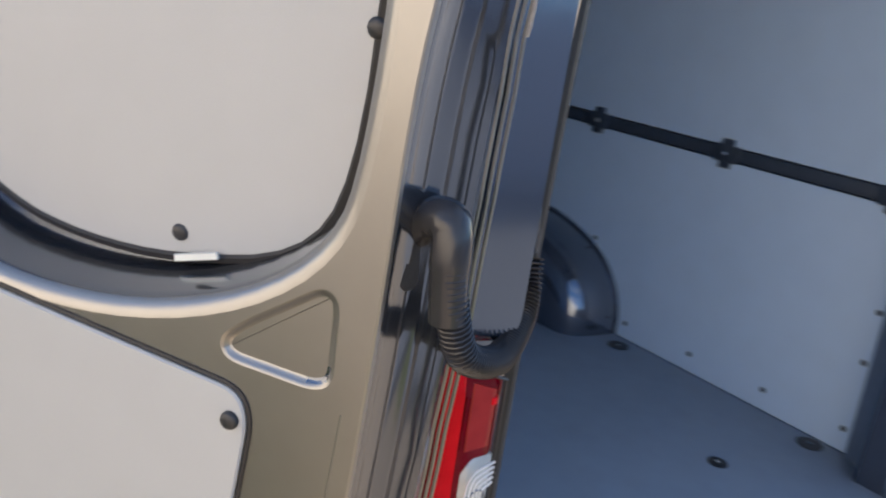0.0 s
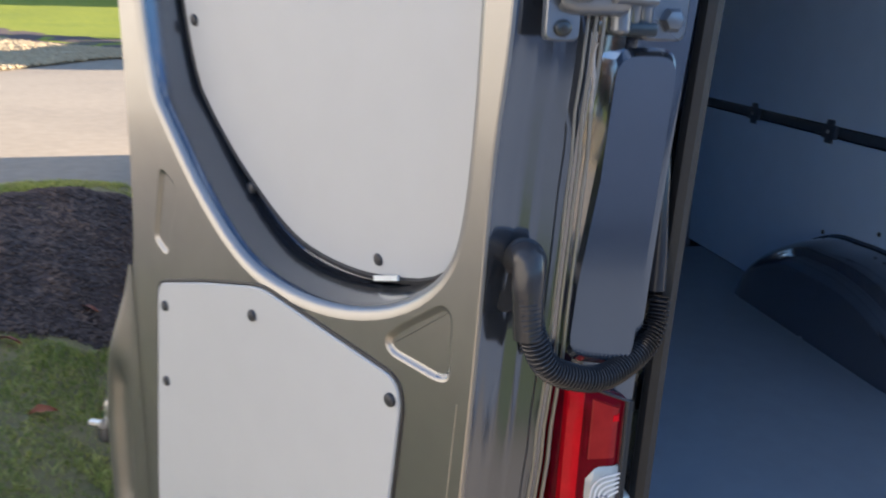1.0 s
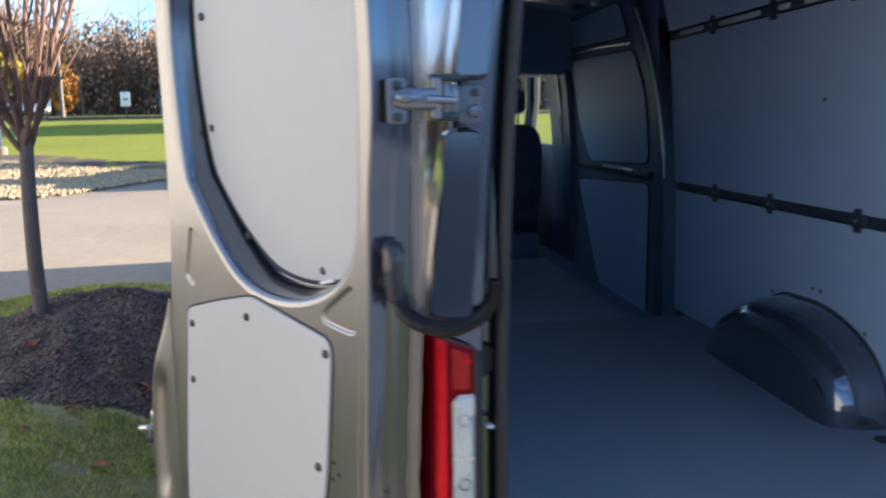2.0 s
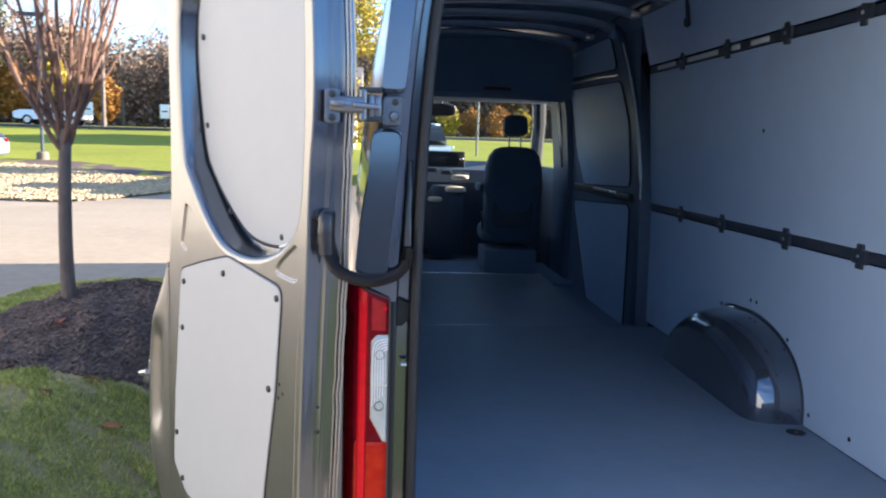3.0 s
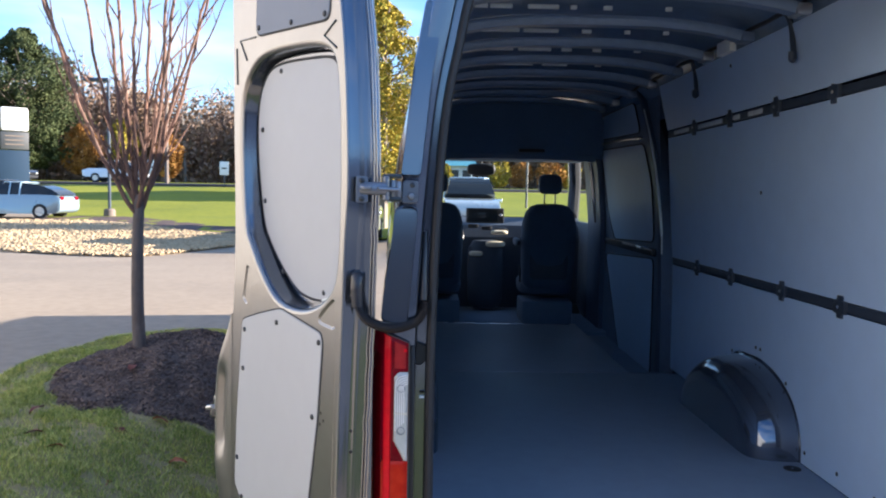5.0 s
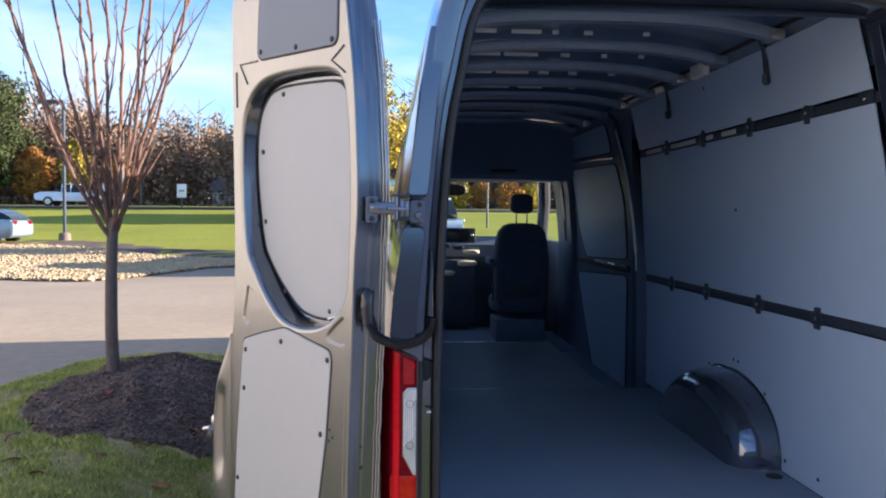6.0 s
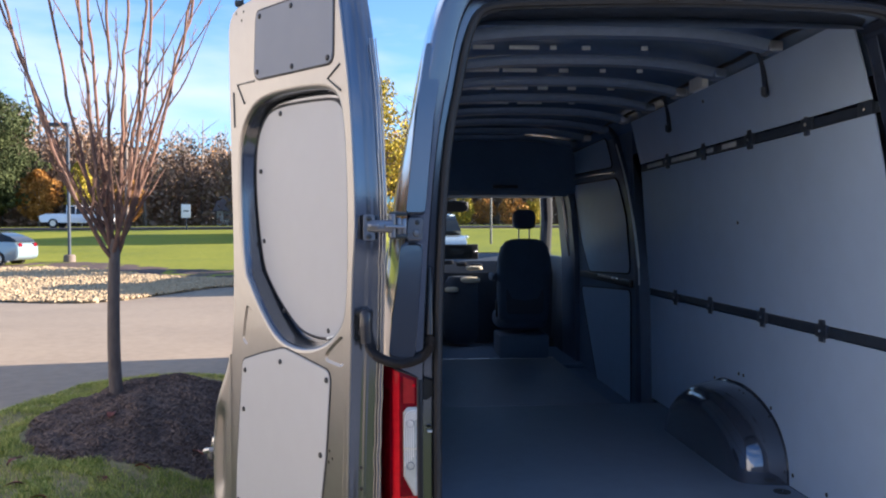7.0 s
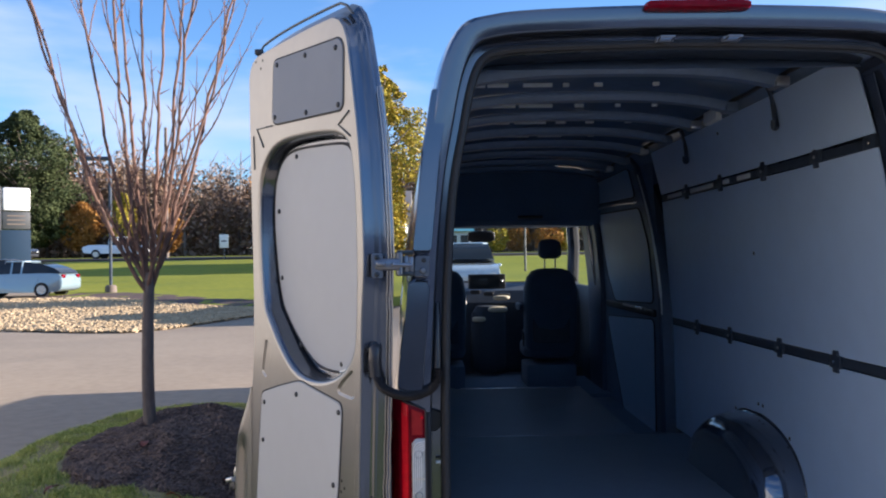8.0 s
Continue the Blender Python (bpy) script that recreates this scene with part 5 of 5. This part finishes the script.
post("lawn_post", "slim grey lamp post standing in the lawn", "post", 4.9, 45.0, 6.5, 0.07, M_SIGNGREY)
post("utility_pole", "tall weathered wooden utility pole", "pole", -22.8, 65.5, 11.0, 0.16, M_POST)
lamp_post = thing("lot_post", "slim grey lamp post with a mulched foot", "post", (-15.0, 33.8, height(-15.0, 33.8)))
part("pole", tube([(0, 0, -0.1), (0, 0, 6.0)], 0.07, 10), M_RAIL, lamp_post)
part("lamp_head", box(-1.05, 0.06, -0.16, 0.16, 5.94, 6.10, 0.04), M_RAIL, lamp_post, "flat dark lamp head")
part("foot", tube([(0, 0, -0.1), (0, 0, 0.30), (0, 0, 0.36)], [0.26, 0.24, 0.18], 14), M_POST, lamp_post)
for x in (-22.5, -16.9):
    s = thing("road_sign", "small white road sign on a post beside the road", "sign", (x, 61.2, height(x, 61.2)), group="white road signs")
    part("sign_post", tube([(0, 0, -0.1), (0, 0, 2.0)], 0.05, 8), M_SIGNGREY, s)
    part("sign_face", box(-0.36, 0.36, -0.09, -0.05, 0.9, 1.95, 0.02), M_WHITE, s, "white sign face")
    part("sign_bar", box(-0.2, 0.2, -0.098, -0.092, 1.38, 1.48), M_SIGNGREY, s)

pylon = thing("pylon_sign", "blue and white roadside pylon sign", "sign", (-25.8, 46.5, height(-25.8, 46.5)), 38)
part("pylon_body", box(-0.75, 0.9, -0.2, 0.2, -0.2, 2.9, 0.03), M_SIGNBLUE, pylon, "dark blue panel")
part("dark_panel", box(-0.65, 0.88, -0.22, 0.2, 2.95, 4.0, 0.03), M_SIGNGREY, pylon, "grey panel with pale lines of lettering")
for z in (3.25, 3.5, 3.75):
    part("text_bar", box(-0.4, 0.6, -0.235, -0.225, z - 0.035, z + 0.035), M_POST, pylon)
part("white_panel", box(-0.62, 0.88, -0.25, 0.2, 4.05, 5.45, 0.12), M_WHITE, pylon, "bright white panel")
part("pylon_post", box(-0.95, -0.7, -0.18, 0.18, -0.2, 5.5, 0.03), M_SIGNGREY, pylon)


# ---------------------------------------------------------------- cars
def car(name, label, at, turn, paint, lower, cabin, length=4.4, width=1.74, wheel_r=0.31, wheels=(0.85, 3.45), cargo=None):
    """A road car, nose at +x: lower and cabin are side outlines (x from the tail, z)."""
    ob = thing(name, label, "car", (at[0], at[1], height(*at)), turn)
    L = length / 2

    def hull(outline, mat_, pname, half, low_half, n=1, lab=""):
        line = chaikin(outline, n)
        zs = [z for _, z in line]
        z0, z1 = min(zs), max(zs)
        rings = []
        for q, inset in ((-1.0, 0.05), (-0.97, 0.0), (-0.5, 0.0), (0.5, 0.0), (0.97, 0.0), (1.0, 0.05)):
            rings.append([(x - L + (inset if x < length / 2 else -inset), q * (low_half + (half - low_half) * (z - z0) / (z1 - z0)), z - inset * (z - z0) / (z1 - z0)) for x, z in line])
        bm = loft(rings)
        bm.verts.ensure_lookup_table()
        k = len(line)
        bm.faces.new([bm.verts[i] for i in range(k)])
        bm.faces.new([bm.verts[5 * k + i] for i in range(k)])
        return part(pname, bm, mat_, ob, lab, angle=45)
    W = width / 2
    hull(lower, paint, "body", W * 0.97, W)
    hull(cabin, M_CARGLASS, "cabin_glass", W * 0.74, W * 0.94, lab="dark car windows")
    zs = max(z for _, z in cabin)
    top = [(x, z) for x, z in cabin if z > zs - 0.06]
    part("roof", roundbox((min(x for x, _ in top) + max(x for x, _ in top)) / 2 - L, 0, zs - 0.0, max(x for x, _ in top) - min(x for x, _ in top) + 0.35, width * 0.77, 0.09, 5), paint, ob)
    for q in (-1, 1):
        mid = [p for p in cabin if p[1] > zs - 0.06]
        for xx in (min(x for x, _ in mid) + 0.02, (min(x for x, _ in mid) + max(x for x, _ in mid)) / 2 + 0.1):
            part("window_post", tube([(xx - L, q * W * 0.95, cabin[0][1]), (xx - L, q * W * 0.76, zs)], 0.035, 6), paint, ob)
        for xx in wheels:
            wh = part("wheel", tube([(xx - L, q * (W - 0.20), wheel_r), (xx - L, q * (W + 0.012), wheel_r)], wheel_r, 22), M_TYRE, ob)
            part("rim", tube([(xx - L, q * (W - 0.1), wheel_r), (xx - L, q * (W + 0.022), wheel_r)], [wheel_r * 0.66, wheel_r * 0.62], 16), M_CARSILVER, wh)
        part("tail_light", roundbox(-L + 0.05, q * W * 0.72, 0.86, 0.10, 0.30, 0.16, 4), M_RED, ob)
        part("headlight", roundbox(L - 0.10, q * W * 0.70, 0.68, 0.22, 0.36, 0.15, 4), M_CLEAR, ob)
        part("mirror", roundbox(L * 0.42, q * (W + 0.07), 1.0, 0.14, 0.14, 0.11, 4), paint, ob)
    part("bumper", roundbox(L - 0.03, 0, 0.38, 0.14, width * 0.9, 0.22, 5), M_PLASTIC, ob)
    return ob


HATCH_LOW = [(0.05, 0.30), (0.0, 0.55), (0.05, 0.95), (0.5, 1.0), (2.4, 0.98), (3.3, 0.93), (4.0, 0.78), (4.4, 0.62), (4.42, 0.32), (3.9, 0.20), (0.4, 0.20)]
HATCH_CAB = [(0.05, 0.93), (0.25, 1.15), (0.9, 1.38), (1.7, 1.49), (2.4, 1.44), (3.0, 1.20), (3.5, 0.93)]
SUV_LOW = [(0.0, 0.35), (0.0, 0.9), (0.05, 1.08), (3.2, 1.08), (4.3, 1.0), (4.6, 0.85), (4.62, 0.4), (4.2, 0.28), (0.4, 0.28)]
SUV_CAB = [(0.03, 1.05), (0.15, 1.62), (0.5, 1.76), (2.3, 1.76), (2.7, 1.68), (3.4, 1.05)]
PICK_LOW = [(0.0, 0.55), (0.0, 1.15), (2.0, 1.18), (2.05, 1.12), (4.1, 1.12), (5.4, 1.05), (5.5, 0.8), (5.5, 0.5), (5.0, 0.42), (0.3, 0.45)]
PICK_CAB = [(1.95, 1.1), (2.0, 1.55), (2.15, 1.78), (3.4, 1.80), (3.7, 1.70), (4.3, 1.1)]
SEDAN_LOW = [(0.0, 0.35), (0.0, 0.85), (0.1, 0.95), (1.0, 0.97), (3.2, 0.92), (4.4, 0.75), (4.55, 0.6), (4.55, 0.35), (4.1, 0.22), (0.4, 0.22)]
SEDAN_CAB = [(0.7, 0.92), (1.25, 1.35), (1.7, 1.45), (2.5, 1.43), (2.9, 1.32), (3.5, 0.9)]
sheet("rear_lawn", spread(-1.7, 0.2, 20), lambda x: -5.0, lambda x: -1.9, 40, 0.045, M_TURF, "green lawn strip behind the parked van")
# unseen blue-grey sheet over the tan asphalt keeps bounce into the van cool
sheet("rear_yard", spread(-9.9, 60, 120), lambda x: -80.0, lambda x: -1.2 if x > 0.3 else -5.1, 60, 0.03, M_COOLGROUND, "unseen blue-grey ground added behind the van to cool the bounced light")
car("parked_hatchback", "pale blue hatchback parked beyond the gravel", (-18.1, 32.0), 178, M_CARBLUE, HATCH_LOW, HATCH_CAB)
car("parked_sedan", "dark sedan parked beside the pale hatchback", (-21.2, 36.4), 180, M_CARBLACK, SEDAN_LOW, SEDAN_CAB, 4.55, 1.78)
car("road_pickup", "white pickup truck on the public road", (-26.9, 66.0), 0, M_CARWHITE, PICK_LOW, PICK_CAB, 5.5, 1.95, 0.39, (1.1, 4.5))
car("road_suv", "black sport utility car on the public road", (-36.4, 66.0), 0, M_CARBLACK, SUV_LOW, SUV_CAB, 4.62, 1.86, 0.35, (0.9, 3.7))
car("silver_truck", "silver pickup truck parked ahead of the van", (-3.3, 22.7), -90, M_CARSILVER, PICK_LOW, PICK_CAB, 5.5, 1.95, 0.39, (1.1, 4.5))
car("pale_suv", "pale silver-blue sport utility car parked facing the van", (0.62, 26.0), -90, M_CARPALE, SUV_LOW, SUV_CAB, 4.62, 1.86, 0.35, (0.9, 3.7))


# ---------------------------------------------------------------- buildings
def house(name, label, x, y, w, d, wall_h, roof_h, roof_m, win, turn=0):
    ob = thing(name, label, "house", (x, y, height(x, y)), turn)
    part("wall", box(-w / 2, w / 2, -d / 2, d / 2, -0.3, wall_h), M_SIDING, ob)
    bm = loft([[(-w / 2 - 0.4, -d / 2 - 0.4, wall_h), (-w / 2 - 0.4, d / 2 + 0.4, wall_h), (w / 2 + 0.4, d / 2 + 0.4, wall_h), (w / 2 + 0.4, -d / 2 - 0.4, wall_h)],
               [(-w / 2 - 0.4, -0.05, wall_h + roof_h), (-w / 2 - 0.4, 0.05, wall_h + roof_h), (w / 2 + 0.4, 0.05, wall_h + roof_h), (w / 2 + 0.4, -0.05, wall_h + roof_h)]])
    bm.verts.ensure_lookup_table()
    bm.faces.new([bm.verts[i] for i in (4, 5, 6, 7)])
    bm.faces.new([bm.verts[i] for i in (3, 2, 1, 0)])
    part("roof", bm, roof_m, ob)
    for k in range(win):
        wx = -w / 2 + w * (k + 0.5) / win
        fr = part("window", box(wx - 0.55, wx + 0.55, -d / 2 - 0.06, -d / 2 + 0.02, wall_h * 0.35, wall_h * 0.85, 0.02), M_WHITE, ob)
        part("pane", box(wx - 0.45, wx + 0.45, -d / 2 - 0.075, -d / 2 - 0.065, wall_h * 0.39, wall_h * 0.81), M_CARGLASS, fr)
    return ob


house("roadside_house", "pale house with a grey shingle roof", -5.3, 52.8, 6, 8, 2.9, 2.2, M_SHINGLE, 6)
house("white_pavilion", "white pavilion with a turquoise roof edge across the road", 0.5, 86.6, 6.4, 6, 2.3, 0.9, M_ROOFBLUE, 5)
house("wood_edge_house", "pale house with a grey roof at the wood edge", -20.0, 101.4, 5, 7, 1.8, 2.0, M_SHINGLE, 2)


# ---------------------------------------------------------------- trees far off
def crown_points(r, n, c, rad, squash):
    out = []
    while len(out) < n:
        p = r.uniform(-1, 1, 3)
        q = np.linalg.norm(p)
        if 0.15 < q < 1:
            lump = 0.75 + 0.4 * noise.noise((c[0] + p[0] / q * 1.6, c[1] + p[1] / q * 1.6, p[2] / q * 1.6))
            if q < lump:
                out.append((c[0] + p[0] * rad, c[1] + p[1] * rad, c[2] + p[2] * rad * squash))
    return out


def add_leaf(verts, faces, p, s, r):
    a = r.normal(size=3)
    a /= np.linalg.norm(a)
    b = np.cross(a, r.normal(size=3))
    b /= np.linalg.norm(b)
    p = np.array(p)
    k = len(verts)
    verts += [p - a * s, p + b * s * 0.55, p + a * s, p - b * s * 0.55]
    faces.append((k, k + 1, k + 2, k + 3))


def add_stick(verts, faces, p, q, r0, r1):
    p, q = np.array(p, float), np.array(q, float)
    d = q - p
    a = np.cross(d, (0.3, 0.9, 0.1))
    a /= np.linalg.norm(a)
    b = np.cross(d / np.linalg.norm(d), a)
    k = len(verts)
    for c, w in ((p, r0), (q, r1)):
        verts += [c + a * w, c + (-0.5 * a + 0.87 * b) * w, c + (-0.5 * a - 0.87 * b) * w]
    for i in range(3):
        j = (i + 1) % 3
        faces.append((k + i, k + j, k + 3 + j, k + 3 + i))


r = np.random.RandomState(21)
tv, tf, cv, cf, ov, of = [], [], [], [], [], []
for i in range(600):
    y = r.uniform(91, 142) if i < 420 else r.uniform(142, 210)
    x = r.uniform(-0.80, 0.62) * y
    z = height(x, y)
    tall = r.uniform(10.0, 15.5) * (1.0 + 0.12 * math.sin(x * 0.07)) * (1.0 if i < 420 else 1.35)
    add_stick(tv, tf, (x, y, z - 0.5), (x + r.uniform(-0.6, 0.6), y, z + tall), r.uniform(0.16, 0.32), 0.05)
    for k in range(10):
        h = z + tall * r.uniform(0.3, 0.95)
        a = r.uniform(0, 6.28)
        w = tall * r.uniform(0.08, 0.22)
        add_stick(tv, tf, (x, y, h), (x + math.cos(a) * w, y + math.sin(a) * w, h + tall * r.uniform(0.06, 0.2)), 0.07, 0.02)
    orange = r.uniform() < 0.16
    for p in crown_points(r, 600 if i < 420 else 420, (x, y, z + tall * 0.58), tall * 0.34, 1.3):
        add_leaf(*((ov, of) if orange else (cv, cf)), p, r.uniform(0.15, 0.33), r)
    for k in range(240):
        add_leaf(cv, cf, (x + r.uniform(-3.2, 3.2), y + r.uniform(-2, 2), z + r.uniform(0, 1) ** 1.5 * 8.0), r.uniform(0.18, 0.48), r)
tagged(raw("wood_trunks", tv, tf, M_TRUNKS), "grey bare trunks and branches of the far wood", "wood", kind="stuff")
tagged(raw("wood_crowns", cv, cf, M_WOODS), "brown thinning autumn crowns of the far wood", "wood", kind="stuff")
tagged(raw("wood_orange_crowns", ov, of, M_ORANGE), "orange autumn crowns within the far wood", "wood", kind="stuff")


def leaf_tree(name, label, x, y, tall, rad, low, leaves, size, material, seed, squash=1.4, cone=False, ragged=0.5, gap=-0.22):
    ob = thing(name, label, "tree", (x, y, height(x, y)))
    r = np.random.RandomState(seed)
    v, f = [], []
    add_stick(v, f, (0, 0, -0.3), (0, 0, tall * 0.9), tall * 0.018 + 0.05, 0.03)
    for k in range(40):
        h = r.uniform(low, tall * 0.92)
        a = r.uniform(0, 6.28)
        w = rad * r.uniform(0.4, 0.95) * ((1 - h / tall) * 1.2 if cone else math.sin(math.pi * min(1, max(0.08, (h - low * 0.7) / (tall - low * 0.7)))))
        add_stick(v, f, (0, 0, h), (math.cos(a) * w, math.sin(a) * w, h + (0.1 if cone else 0.45) * w), 0.05, 0.015)
    raw("trunk", v, f, M_TRUNKS, ob)
    v, f = [], []
    while len(f) < leaves:
        h = r.uniform(low * 0.8, tall)
        t = (h - low * 0.8) / (tall - low * 0.8)
        prof = (1 - t) ** 0.65 * (0.78 + 0.22 * math.sin(h * 3.4 + 3 * noise.noise((seed, h * 0.3, 0)))) if cone else math.sin(math.pi * (0.12 + 0.86 * t)) ** 0.75
        a = r.uniform(0, 6.28)
        lump = 0.78 + ragged * noise.noise((math.cos(a) * 1.7 + seed, math.sin(a) * 1.7, h * (0.9 if ragged < 0.6 else 0.45)))
        q = rad * prof * lump * r.uniform(0.1, 1) ** 0.45
        if noise.noise((math.cos(a) * q * 1.3, math.sin(a) * q * 1.3 + seed, h * 1.3)) < gap:
            continue
        add_leaf(v, f, (math.cos(a) * q, math.sin(a) * q, h), r.uniform(0.6, 1.3) * size, r)
    raw("crown", v, f, material, ob)
    return ob


leaf_tree("yellow_tree", "yellow autumn tree with thinning leaves", -2.5, 28.5, 8.9, 2.2, 1.6, 26000, 0.072, M_YELLOW, 4, ragged=0.8, gap=-0.10)
leaf_tree("pine_tree", "tall dark green pine above the wood edge", -43.0, 82.4, 15.5, 6.6, 1.5, 42000, 0.16, M_PINE, 6, ragged=0.85, gap=-0.1)
leaf_tree("pine_tree", "dark green pine at the wood edge", -51.0, 84.5, 13.5, 6.0, 1.2, 32000, 0.16, M_PINE, 7, ragged=0.85, gap=-0.1)
leaf_tree("orange_tree", "orange autumn tree at the wood edge", -38.0, 84.5, 6.0, 2.6, 1.0, 5000, 0.16, M_ORANGE, 9)
leaf_tree("golden_tree", "golden yellow tree at the wood edge", -33.2, 83.4, 6.8, 1.9, 1.0, 4500, 0.16, M_YELLOW, 10)
leaf_tree("orange_tree", "small orange tree at the wood edge", -28.8, 84.5, 5.2, 1.9, 0.8, 1800, 0.24, M_ORANGE, 12)
for kind, words, x, y, tall, wide, m, seed in (("golden_tree", "small golden tree before the white pavilion", 0.7, 76, 2.3, 0.9, M_YELLOW, 16), ("golden_tree", "golden tree beyond the lawn ahead", 6.2, 79, 3.1, 1.5, M_YELLOW, 14),
                                               ("orange_tree", "orange tree across the road ahead", 8.6, 81, 2.9, 1.6, M_ORANGE, 31), ("orange_tree", "broad orange tree across the road ahead", 11.2, 80, 3.2, 1.8, M_ORANGE, 32), ("golden_tree", "broad golden tree across the road ahead", 13.8, 82, 3.0, 1.6, M_YELLOW, 33)):
    leaf_tree(kind, words, x, y, tall, wide, 0.3, 2200, 0.14, m, seed)
leaf_tree("orange_tree", "orange tree behind the pale house", -9.9, 63.4, 7.0, 3.0, 1.0, 3000, 0.22, M_ORANGE, 15)
